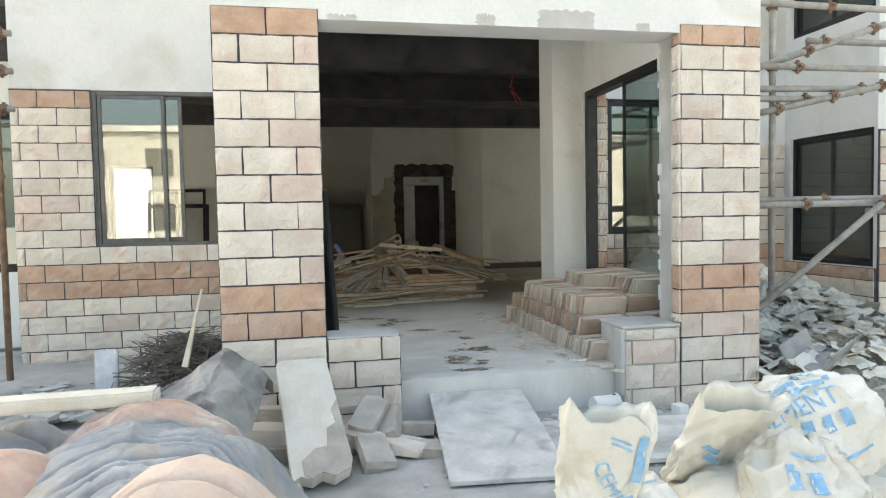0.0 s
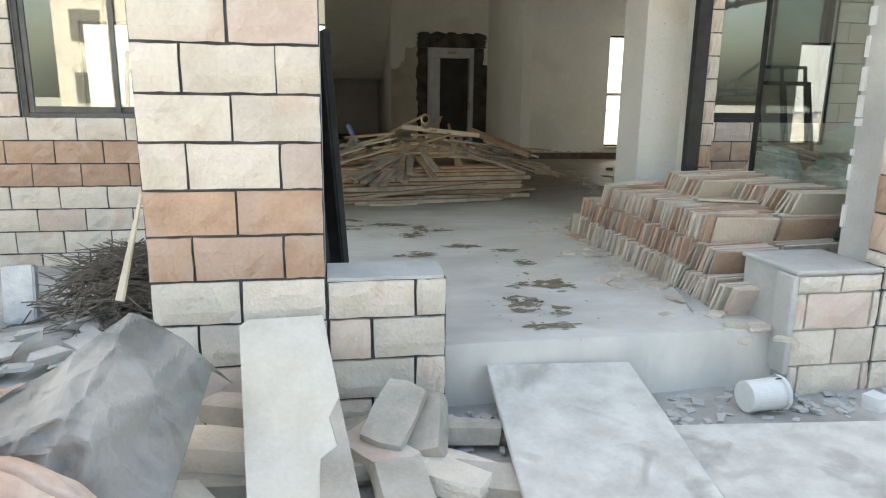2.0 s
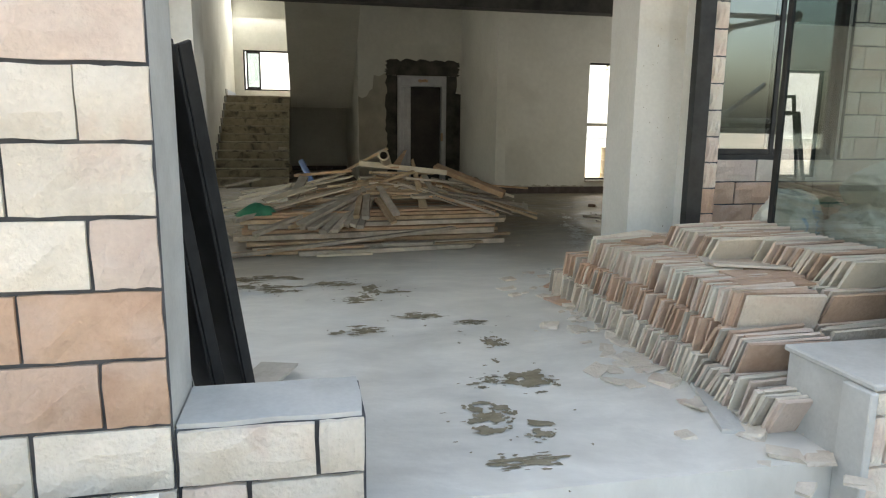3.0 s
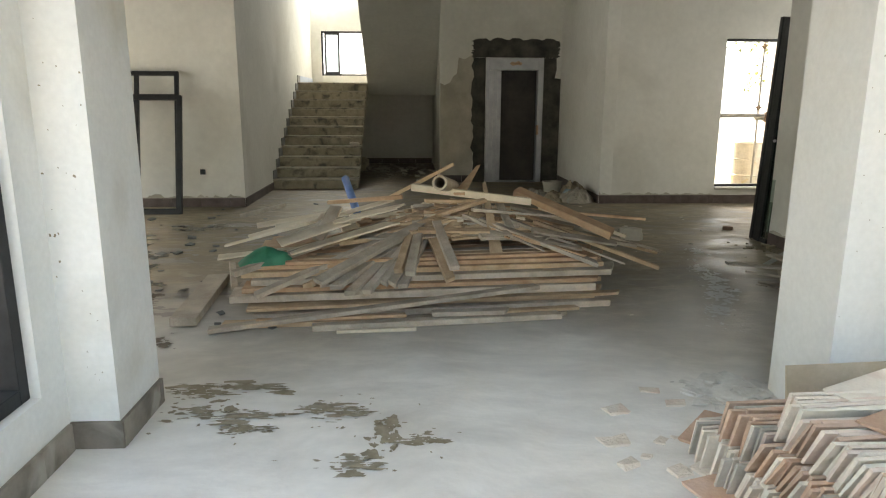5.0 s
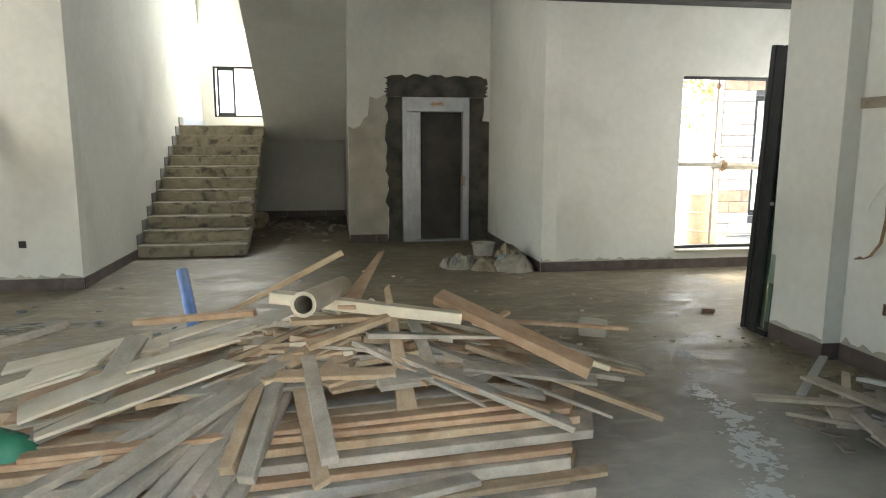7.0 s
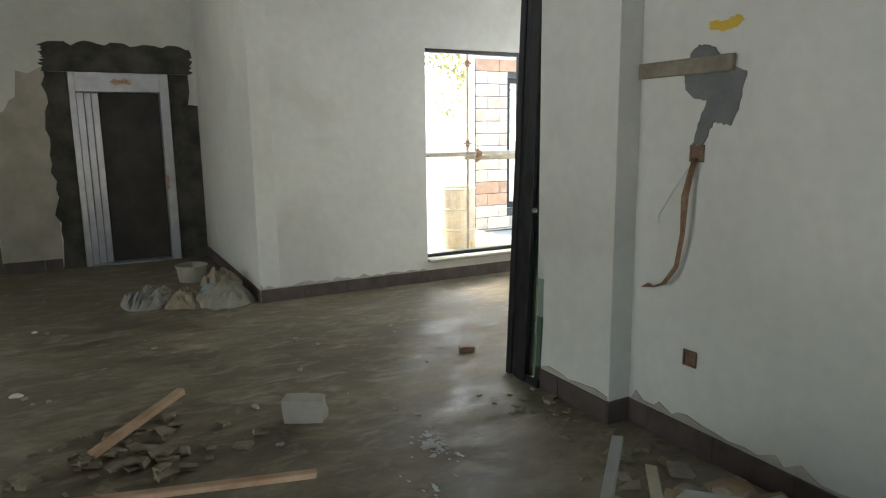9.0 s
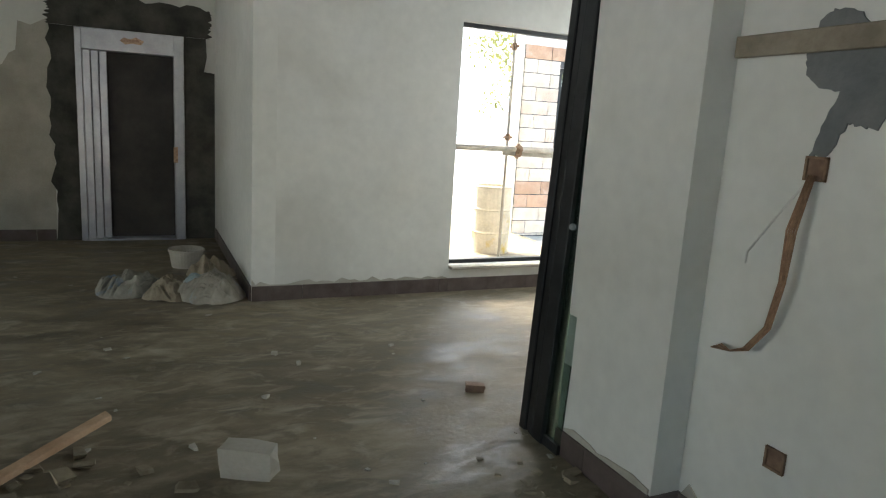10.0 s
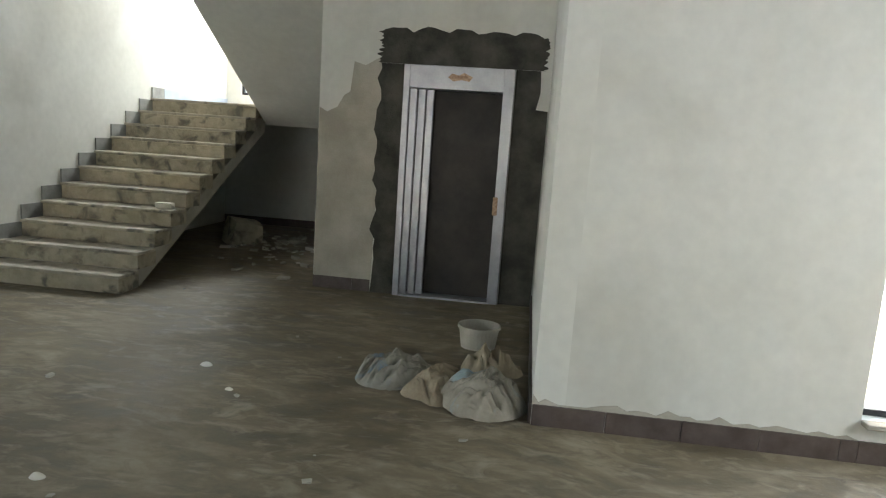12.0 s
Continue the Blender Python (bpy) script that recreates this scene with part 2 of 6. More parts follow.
GREEN = mat("green_plastic", (0.02, 0.15, 0.08), (0.04, 0.24, 0.13), 6, 0.5, 0, 0.1)
YELLOW = mat("yellow_tape", (0.55, 0.36, 0.03), (0.70, 0.48, 0.06), 9, 0.6, 0, 0.05)
REDWIRE = mat("red_cable", (0.42, 0.05, 0.05), (0.55, 0.09, 0.08), 9, 0.5, 0, 0.0)
BAG = mat("woven_white_bag", (0.68, 0.65, 0.565), (0.79, 0.765, 0.69), 5, 0.7, 0, 0.3, 160, 0.05, (0.62, 0.56, 0.44))
BAG_DUSTY = mat("dusty_bag", (0.27, 0.245, 0.195), (0.39, 0.355, 0.29), 6, 0.8, 0, 0.3, 60, 0.1, (0.30, 0.38, 0.40))
BAG_BLUE = mat("faded_blue_bag", (0.25, 0.235, 0.195), (0.36, 0.34, 0.285), 6, 0.8, 0, 0.3, 60, 0, (0.22, 0.31, 0.40))
BAG_BROWN = mat("brown_paper_bag", (0.27, 0.22, 0.15), (0.39, 0.33, 0.235), 6, 0.8, 0, 0.3, 60, 0.1)
BLUEPRINT = mat("pale_blue_print", (0.20, 0.42, 0.62), (0.34, 0.55, 0.72), 14, 0.6, 0, 0.1, 90)
TARP = mat("grey_tarpaulin", (0.29, 0.30, 0.305), (0.41, 0.415, 0.415), 5, 0.95, 0, 0.4, 45, 0, (0.37, 0.345, 0.305))
TARP_STIFF = mat("stiff_grey_sheet", (0.20, 0.195, 0.18), (0.29, 0.285, 0.265), 4, 0.85, 0, 0.35, 60, 0, (0.38, 0.365, 0.34))
TARP_PINK = mat("salmon_cloth", (0.47, 0.32, 0.25), (0.58, 0.43, 0.35), 5, 0.95, 0, 0.5, 50, 0, (0.60, 0.50, 0.43))
TARP_PEACH = mat("pale_peach_cloth", (0.55, 0.43, 0.35), (0.66, 0.54, 0.455), 4, 0.95, 0, 0.4, 50, 0, (0.62, 0.55, 0.48))
TARP_PALE = mat("pale_plastic_rubbish", (0.43, 0.42, 0.365), (0.60, 0.585, 0.52), 11, 0.85, 0, 0.9, 50, 0, (0.40, 0.395, 0.35))
FOIL = mat("silver_foil", (0.50, 0.53, 0.56), (0.66, 0.68, 0.70), 9, 0.4, 0.5, 0.4)
TWIG = mat("dry_twig", (0.13, 0.11, 0.09), (0.26, 0.22, 0.18), 12, 0.9, 0, 0.1)
MUD = mat("dried_mud", (0.20, 0.165, 0.105), (0.30, 0.26, 0.185), 14, 0.8, 0, 0.3)
MUD_DAMP = mat("damp_dust", (0.17, 0.15, 0.125), (0.24, 0.215, 0.18), 4, 0.4, 0, 0.2)
WET = mat("wet_floor_film", (0.10, 0.088, 0.066), (0.17, 0.15, 0.115), 5, 0.10, 0, 0.05, 20)
DRUM = mat("stained_drum", (0.52, 0.47, 0.38), (0.66, 0.60, 0.49), 5, 0.7, 0.1, 0.2, 40, 0, (0.55, 0.40, 0.10))
LEAF = mat("yellow_green_leaf", (0.16, 0.17, 0.04), (0.28, 0.27, 0.07), 3, 0.6, 0, 0.0)


def glass(name, tint, rough=0.0, ior=1.5):
    m = bpy.data.materials.new(name)
    m.use_nodes = True
    b = m.node_tree.nodes["Principled BSDF"]
    b.inputs["Base Color"].default_value = (*tint, 1)
    b.inputs["Roughness"].default_value, b.inputs["IOR"].default_value = rough, ior
    b.inputs["Transmission Weight"].default_value = 1.0
    return m


GLASS = glass("tinted_glass", (0.42, 0.50, 0.48), 0.0, 2.3)
GLASS_GREEN = glass("green_glass", (0.22, 0.32, 0.27), 0.15)

# emission stands for bright haze: the sheet itself glows, without a lamp
HAZE_GLOW = bpy.data.materials.new("glowing_haze")
HAZE_GLOW.use_nodes = True
HAZE_GLOW.node_tree.nodes["Principled BSDF"].inputs["Emission Color"].default_value = (1.0, 0.97, 0.90, 1)
HAZE_GLOW.node_tree.nodes["Principled BSDF"].inputs["Emission Strength"].default_value = 0.45
WOOD_OLD = mat("old_brown_timber", (0.20, 0.17, 0.125), (0.31, 0.27, 0.205), 9, 0.85, 0, 0.2, 90)
GLASS_DARK = glass("dark_glass", (0.10, 0.13, 0.13), 0.0, 1.6)
F = 0.295          # hall and porch floor
YF = 5.05          # front of the porch piers
FY = 8.20          # stone-clad front wall beside the porch


def quad_box(bm, x0, x1, y0, y1, z0, z1):
    v = [bm.verts.new((x, y, z)) for z in (z0, z1) for x, y in ((x0, y0), (x1, y0), (x1, y1), (x0, y1))]
    for f in ((3, 2, 1, 0), (4, 5, 6, 7), (0, 1, 5, 4), (1, 2, 6, 5), (2, 3, 7, 6), (3, 0, 4, 7)):
        bm.faces.new([v[i] for i in f])
    return v


def mesh(bm, name, material, smooth=False):
    me = bpy.data.meshes.new(name)
    bm.normal_update()
    bm.to_mesh(me)
    bm.free()
    me.materials.append(material)
    if smooth:
        me.polygons.foreach_set("use_smooth", [True] * len(me.polygons))
    return me


def part(name, bm, material, parent=None, label="", smooth=False):
    ob = new(name, mesh(bm, name, material, smooth))
    if parent:
        ob.parent = parent
    if label:
        ob["label"] = label
    return ob


def boxes(name, material, parent, *bs, bevel=0.0, label=""):
    bm = bmesh.new()
    for b in bs:
        quad_box(bm, *b)
    if bevel:
        bmesh.ops.bevel(bm, geom=bm.edges[:], offset=bevel, segments=1, affect="EDGES")
    return part(name, bm, material, parent, label)


def wall(name, material, axis, p0, p1, a0, a1, z0, z1, holes=(), label="", category="wall"):
    """A wall between p0 and p1 across, a0 and a1 along, with openings (a0, a1, z0, z1)."""
    aa = sorted({a0, a1, *[h[0] for h in holes], *[h[1] for h in holes]})
    zz = sorted({z0, z1, *[h[2] for h in holes], *[h[3] for h in holes]})
    bm = bmesh.new()
    for i in range(len(aa) - 1):
        for k in range(len(zz) - 1):
            am, zm = (aa[i] + aa[i + 1]) / 2, (zz[k] + zz[k + 1]) / 2
            if not any(h[0] < am < h[1] and h[2] < zm < h[3] for h in holes):
                if axis == "x":
                    quad_box(bm, aa[i], aa[i + 1], p0, p1, zz[k], zz[k + 1])
                else:
                    quad_box(bm, p0, p1, aa[i], aa[i + 1], zz[k], zz[k + 1])
    bmesh.ops.remove_doubles(bm, verts=bm.verts[:], dist=1e-5)
    inner = [f for f in bm.faces if sum(1 for g in f.verts[0].link_faces if g is not f and set(g.verts) == set(f.verts))]
    bmesh.ops.delete(bm, geom=inner, context="FACES_ONLY")
    ob = part(name, bm, material)
    return tagged(ob, label, category, kind="structure")


# ---- structure ----
def build_ground():
    bm = bmesh.new()
    n = 60
    vs = []
    for j in range(n + 1):
        for i in range(n + 1):
            x, y = 0.5 + (i / n - 0.5) * 16, -3 + (j / n) * 12
            z = 0.03 * noise.noise((x * 1.3, y * 1.3, 0)) + 0.02 * noise.noise((x * 5, y * 5, 3))
            vs.append(bm.verts.new((x, y, z)))
    for j in range(n):
        for i in range(n):
            bm.faces.new([vs[j * (n + 1) + i], vs[j * (n + 1) + i + 1], vs[(j + 1) * (n + 1) + i + 1], vs[(j + 1) * (n + 1) + i]])
    quad_box(bm, -400, 400, -400, 400, -0.4, -0.06)
    ob = part("ground", bm, GROUND)
    tagged(ob, "dusty grey building site ground with rubble", "ground", kind="structure")


build_ground()
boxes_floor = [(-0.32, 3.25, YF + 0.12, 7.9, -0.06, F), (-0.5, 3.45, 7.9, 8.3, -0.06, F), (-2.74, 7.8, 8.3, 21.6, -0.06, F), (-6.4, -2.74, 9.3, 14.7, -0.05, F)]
tagged(boxes("floor", FLOOR, None, *boxes_floor), "dusty unfinished concrete floor with stains and daylight painted in by the entrance", "floor", kind="structure")

# front wall of the hall, with the wide opening to the porch
wall("wall_south", PLASTER, "x", 7.84, 8.28, -0.5, 3.45, 0.0, 7.2, [(-0.12, 2.88, 0.0, 3.74)], "white plastered front wall with the wide opening to the porch")
wall("wall_south_a", PLASTER, "x", FY, FY + 0.2, -2.94, -0.5, 0.0, 7.2, [(-2.16, -0.62, 1.2, 2.88)], "white plastered front wall clad in stone below")
wall("wall_south_b", PLASTER, "x", FY, FY + 0.2, 3.45, 7.8, 0.0, 7.2, [(3.72, 4.95, 1.2, 2.88)], "white plastered front wall clad in stone below")
wall("wall_south_west", PLASTER, "x", 9.2, 9.4, -6.4, -2.74, 0.0, 7.2, [(-4.6, -2.95, 0.9, 2.8)], "white plastered recessed front wall with a window")
wall("wall_return_west", PLASTER, "y", -2.94, -2.74, 8.40, 9.2, 0.0, 7.2, label="white plastered return of the front wall")
wing = wall("wing_wall_west", PLASTER, "y", 6.22, 6.42, 6.74, 8.2, 0.0, 7.2, [(6.79, 8.1, 0.81, 2.37), (6.79, 8.1, 3.64, 5.04)], "grey-white plastered side wall of the projecting wing with dark windows")
wall("wing_wall_south", PLASTER, "x", 6.74, 6.94, 6.42, 9.5, 0.0, 7.2, label="white plastered front of the projecting wing clad in stone below")
wall("wall_east", PLASTER_IN, "y", 4.92, 5.12, 8.28, 11.85, F, 3.9, label="white plastered hall wall with damp patches")
wall("wall_north_east", PLASTER_IN, "x", 14.67, 14.9, 3.98, 7.8, F, 3.9, [(5.49, 6.9, 0.53, 2.6)], "white plastered wall with a window opening")
wall("wall_beside_lift", PLASTER_IN, "y", 3.80, 3.98, 14.67, 17.44, F, 5.2, label="white plastered return wall beside the lift")
wall("wall_lift", PLASTER_IN, "x", 17.44, 17.64, 1.62, 3.98, F, 5.2, [(2.44, 3.47, F, 2.5)], "white plastered lift wall with patched cement")
wall("wall_north_west", PLASTER_IN, "x", 14.5, 14.7, -6.4, -1.2, F, 5.2, [(-3.75, -2.94, 0.57, 2.57)], "white plastered wall with a tall window")
wall("wall_stair", PLASTER_IN, "y", -1.4, -1.2, 14.7, 21.4, F, 5.2, label="white plastered staircase wall")
wall("wall_back", PLASTER_IN, "x", 21.4, 21.6, -1.4, 3.98, F, 5.2, [(-0.97, 0.25, 2.33, 3.33)], "white plastered back wall with a stair window")
wall("wall_shaft", PLASTER_IN, "y", 1.62, 1.8, 17.64, 21.4, F, 5.2, label="white plastered wall between stair and lift shaft")
wall("wall_west", PLASTER_IN, "y", -6.4, -6.2, 9.4, 14.7, F, 5.2, [(10.0, 13.6, 0.5, 2.8)], label="plain plastered wall with a wide window")
wall("wall_far_east", PLASTER_IN, "y", 7.8, 8.0, 7.82, 14.9, 0.0, 4.6, label="plain plastered wall")
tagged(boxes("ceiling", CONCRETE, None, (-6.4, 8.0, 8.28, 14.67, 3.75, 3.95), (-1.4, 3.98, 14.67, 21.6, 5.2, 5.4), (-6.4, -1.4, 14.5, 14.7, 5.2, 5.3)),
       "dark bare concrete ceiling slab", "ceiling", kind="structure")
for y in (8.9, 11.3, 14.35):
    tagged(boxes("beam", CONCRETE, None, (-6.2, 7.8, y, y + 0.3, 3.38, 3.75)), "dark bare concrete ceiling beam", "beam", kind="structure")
wall("wall_above_stair", PLASTER_IN, "x", 14.4, 14.5, -6.4, 3.98, 3.95, 5.2, label="plain plastered wall")


def thing(name, label, category, group="", kind="", at=None):
    ob = tagged(new(name), label, category, group, kind)
    if at:
        ob.matrix_basis = pose(*at)
    return ob


def tube(bm, pts, radius, sides=8, cap=True):
    """A round bar along points."""
    rings = []
    pts = [Vector(p) for p in pts]
    for i, p in enumerate(pts):
        d = (pts[min(i + 1, len(pts) - 1)] - pts[max(i - 1, 0)]).normalized()
        u = d.orthogonal().normalized()
        if rings and abs(u.dot(side)) < 0.999:
            u = (side - d * side.dot(d)).normalized()
        side = u
        w = d.cross(u)
        r = radius[i] if isinstance(radius, (list, tuple)) else radius
        rings.append([bm.verts.new(p + r * (math.cos(a) * u + math.sin(a) * w)) for a in [k * 2 * math.pi / sides for k in range(sides)]])
    for a, b in zip(rings, rings[1:]):
        for k in range(sides):
            bm.faces.new((a[k], a[(k + 1) % sides], b[(k + 1) % sides], b[k]))
    if cap:
        bm.faces.new(rings[0][::-1])
        bm.faces.new(rings[-1])


def ragged(bm, cx, cy, rx, ry, seed, n=26, rough=0.35):
    """A flat ragged patch in local x, y."""
    r = random.Random(seed)
    ph = [r.uniform(0, 6.28) for _ in range(4)]
    vs = []
    for i in range(n):
        a = i * 2 * math.pi / n
        k = 1 + rough * (0.5 * math.sin(2 * a + ph[0]) + 0.4 * math.sin(5 * a + ph[1]) + 0.35 * math.sin(9 * a + ph[2])) + r.uniform(-0.12, 0.12)
        vs.append(bm.verts.new((cx + rx * k * math.cos(a), cy + ry * k * math.sin(a), 0)))
    c = bm.verts.new((cx, cy, 0.001))
    for i in range(n):
        bm.faces.new((c, vs[i], vs[(i + 1) % n]))


def slab_of(bm, pts, t):
    """A flat prism: outline in local x, z, thickness t towards -y."""
    a = [bm.verts.new((x, 0, z)) for x, z in pts]
    b = [bm.verts.new((x, -t, z)) for x, z in pts]
    n = len(pts)
    bm.faces.new(a)
    bm.faces.new(b[::-1])
    for i in range(n):
        bm.faces.new((a[(i + 1) % n], a[i], b[i], b[(i + 1) % n]))
    bmesh.ops.recalc_face_normals(bm, faces=bm.faces[:])


# ---- skirting ----
def skirting(axis, p, sign, a0, a1, label="dark brown skirting tiles with cement smears", material=None):
    ob = thing("baseboard", label, "baseboard", kind="structure")
    a, r = a0, random.Random(int(a0 * 100))
    while a < a1 - 0.02:
        e = min(a1, a + 0.4)
        lo, hi = sorted((p, p + sign * (0.014 + r.uniform(0, 0.003))))
        b = (a + 0.002, e - 0.002, lo, hi, F, F + 0.118) if axis == "x" else (lo, hi, a + 0.002, e - 0.002, F, F + 0.118)
        boxes("tile", material or SKIRT, ob, b)
        a = e


skirting("x", 14.67, -1, 3.80, 5.49)
skirting("x", 14.67, -1, 5.49, 6.9)
skirting("y", 3.80, -1, 14.67, 17.42)
skirting("x", 17.44, -1, 1.62, 2.2)
skirting("x", 14.5, -1, -6.2, -1.2)
skirting("y", -1.2, 1, 14.5, 16.4)
skirting("x", 21.4, -1, -1.2, 1.62)
skirting("y", 4.92, -1, 8.28, 11.23)
skirting("y", 4.78, -1, 11.23, 11.85)
skirting("x", 11.23, -1, 4.765, 4.92)
skirting("y", -0.12, 1, 7.84, 8.28, "dust-covered skirting tiles in the porch", SKIRT_DUSTY)
skirting("x", 7.84, -1, -0.32, -0.105, "dust-covered skirting tiles in the porch", SKIRT_DUSTY)
skirting("y", -0.32, 1, 5.6, 7.82, "dust-covered skirting tiles in the porch", SKIRT_DUSTY)
wall("pilaster", PLASTER_IN, "y", 4.78, 4.92, 11.23, 11.85, F, 3.75, label="white plastered pilaster", category="pilaster")

def smear(axis, p, a0, a1, seed, label="grey cement smear along the skirting"):
    r = random.Random(seed)
    pts, a = [], a0
    while a < a1:
        pts.append((a, F + 0.128 + max(0.0, r.gauss(0.012, 0.016))))
        a += r.uniform(0.03, 0.09)
    bm = bmesh.new()
    slab_of(bm, [(a0, F + 0.119), *pts, (a1, F + 0.119)], 0.007)
    ob = part("smear", bm, CEMENT_RAW)
    ob.matrix_basis = pose(0, p, 0) if axis == "x" else pose(p, 0, 0, 0, 0, -90) @ Matrix.Diagonal((-1, 1, 1, 1))
    tagged(ob, label, "cement smear", kind="structure")


smear("x", 14.67, 3.80, 5.49, 2)
smear("y", 4.92, 8.6, 11.21, 3)
smear("y", 4.78, 11.24, 11.84, 4)
smear("x", 14.5, -4.5, -1.2, 5)

# ---- lift ----
lift = thing("lift_door", "steel lift entrance frame with folded panels and a dark opening", "lift door", at=(2.955, 17.44, F))
boxes("jamb", ALU, lift, (-0.515, -0.455, -0.06, 0.12, 0, 2.2), bevel=0.004)
boxes("jamb", ALU, lift, (0.415, 0.515, -0.06, 0.12, 0, 2.2), bevel=0.004)
hdr = boxes("header", ALU, lift, (-0.455, 0.415, -0.06, 0.12, 1.99, 2.2), bevel=0.004)
for i in range(3):
    boxes("folded_panel", ALU, lift, (-0.452 + i * 0.075, -0.382 + i * 0.075, -0.035 + i * 0.03, 0.0 + i * 0.03, 0.015, 1.985), bevel=0.004)
# near-black sheet: the shade inside the opening is put into its colour
boxes("back_panel", DARK, lift, (-0.46, 0.42, 0.115, 0.14, 0.0, 2.0), label="dark sheet holding the shade of the lift opening")
boxes("sill", ALU, lift, (-0.45, 0.415, -0.07, 0.11, 0.0, 0.018), label="worn metal threshold")
bm = bmesh.new()
slab_of(bm, [(-0.10, 0), (-0.06, 0.035), (0.0, 0.02), (0.05, 0.045), (0.13, 0.01), (0.10, -0.03), (0.03, -0.02), (-0.05, -0.035)], 0.006)
ob = part("badge", bm, BRONZE, hdr, "torn brown label")
ob.matrix_basis = pose(0.0, -0.062, 2.1)
lock = boxes("lock", BRONZE, lift, (0.40, 0.445, -0.075, -0.06, 0.86, 1.03), bevel=0.004, label="rusty lock plate")

# cement patch round the lift: ragged plates laid on the plaster
def outline(x0, x1, z0, z1, seed, amp=0.05, n=22):
    r = random.Random(seed)
    pts = [(x0, z0)]
    for i in range(n + 1):
        pts.append((x0 + r.uniform(-amp, amp) * 0.7, z0 + (z1 - z0) * (i + 0.5) / (n + 1)))
    for i in range(n + 1):
        f = (i + 0.5) / (n + 1)
        pts.append((x0 + (x1 - x0) * f, z1 + amp * (abs(math.sin(f * 16)) - 0.3) + r.uniform(-amp, amp) * 0.25))
    for i in range(n + 1):
        pts.append((x1 + r.uniform(-amp, amp) * 0.5, z1 - (z1 - z0) * (i + 0.5) / (n + 1)))
    pts.append((x1, z0))
    return pts


def wall_patch(name, label, material, pts, t, m):
    bm = bmesh.new()
    slab_of(bm, pts, t)
    ob = part(name, bm, material)
    ob.matrix_basis = m
    return tagged(ob, label, "wall patch", kind="structure")


OVER = 17.44
wall_patch("patch", "dark fresh cement plastered above the lift frame", CEMENT_WET, outline(2.2, 3.74, 2.502, 2.80, 3, 0.05), 0.008, pose(0, OVER, 0))
wall_patch("patch", "dark fresh cement plastered beside the lift frame", CEMENT_WET, [(2.435, F), *outline(2.2, 2.436, F, 2.5, 5, 0.045)[:24], (2.21, 2.5), (2.435, 2.5)], 0.008, pose(0, OVER, 0))
wall_patch("patch", "dark fresh cement plastered beside the lift frame", CEMENT_WET, [(3.475, F), (3.475, 2.5), (3.70, 2.5), (3.71, 2.3), (3.68, 2.15), (3.79, 2.14), (3.79, F)], 0.008, pose(0, OVER, 0))
wall_patch("patch", "raw grey cement render left unpainted", CEMENT_RAW, [(1.625, F + 0.1), (1.625, 2.06), (1.70, 2.02), (1.80, 2.07), (1.86, 2.18), (1.92, 2.22), (1.95, 2.5), (2.06, 2.47), (2.2, 2.55), (2.25, 2.5), (2.2, F)], 0.004, pose(0, OVER, 0))

# ---- stairs ----
stairs = thing("staircase", "raw concrete staircase with dusty cement-smeared steps", "staircase", kind="structure")
RISE, RUN, SY, SX0, SX1, NS = 0.165, 0.285, 16.42, -1.2, 0.20, 11
for i in range(NS):
    y, z = SY + i * RUN, F + i * RISE
    st = boxes("step", STAIR, stairs, (SX0 + 0.002, SX1, y, y + RUN + 0.02, z, z + RISE - 0.03), bevel=0.006)
    boxes("tread", STAIR_TOP, st, (SX0 + 0.002, SX1 + 0.012, y - 0.022, y + RUN, z + RISE - 0.03, z + RISE), bevel=0.006)
    boxes("skirt_tile", SKIRT_GREY, st, (SX0, SX0 + 0.016, y + 0.0, y + RUN - 0.004, z + RISE, z + RISE + 0.14))
bm = bmesh.new()
waist = 0.17
top_y, top_z = SY + NS * RUN, F + NS * RISE
prof = [(SY + 0.02, F), (SY + 0.30, F), (top_y + 0.02, top_z - waist - 0.16), (top_y + 0.02, top_z - 0.17), (SY + 0.02, F + 0.03)]
va = [bm.verts.new((SX0 + 0.01, y, z)) for y, z in prof]
vb = [bm.verts.new((SX1 - 0.004, y, z)) for y, z in prof]
bm.faces.new(va[::-1])
bm.faces.new(vb)
for i in range(5):
    bm.faces.new((va[i], va[(i + 1) % 5], vb[(i + 1) % 5], vb[i]))
bmesh.ops.recalc_face_normals(bm, faces=bm.faces[:])
part("waist_slab", bm, CEMENT_RAW, stairs, "smooth raw cement underside")
boxes("landing", CEMENT_RAW, stairs, (SX0 + 0.002, 1.618, top_y + 0.02, 21.398, top_z - 0.2, top_z))
boxes("landing_skirt", SKIRT_BLUE, stairs, (SX0, SX0 + 0.016, top_y, 21.39, top_z + 0.001, top_z + 0.14))
bm = bmesh.new()
prof = [(top_y + 0.02, top_z - 0.24), (top_y + 0.02, top_z - 0.05), (15.9, 4.34), (15.9, 4.05)]
va = [bm.verts.new((0.22, y, z)) for y, z in prof]
vb = [bm.verts.new((1.618, y, z)) for y, z in prof]
bm.faces.new(va[::-1])
bm.faces.new(vb)
for i in range(4):
    bm.faces.new((va[i], va[(i + 1) % 4], vb[(i + 1) % 4], vb[i]))
bmesh.ops.recalc_face_normals(bm, faces=bm.faces[:])
part("upper_flight", bm, PLASTER_IN, stairs, "white plastered sloping underside")


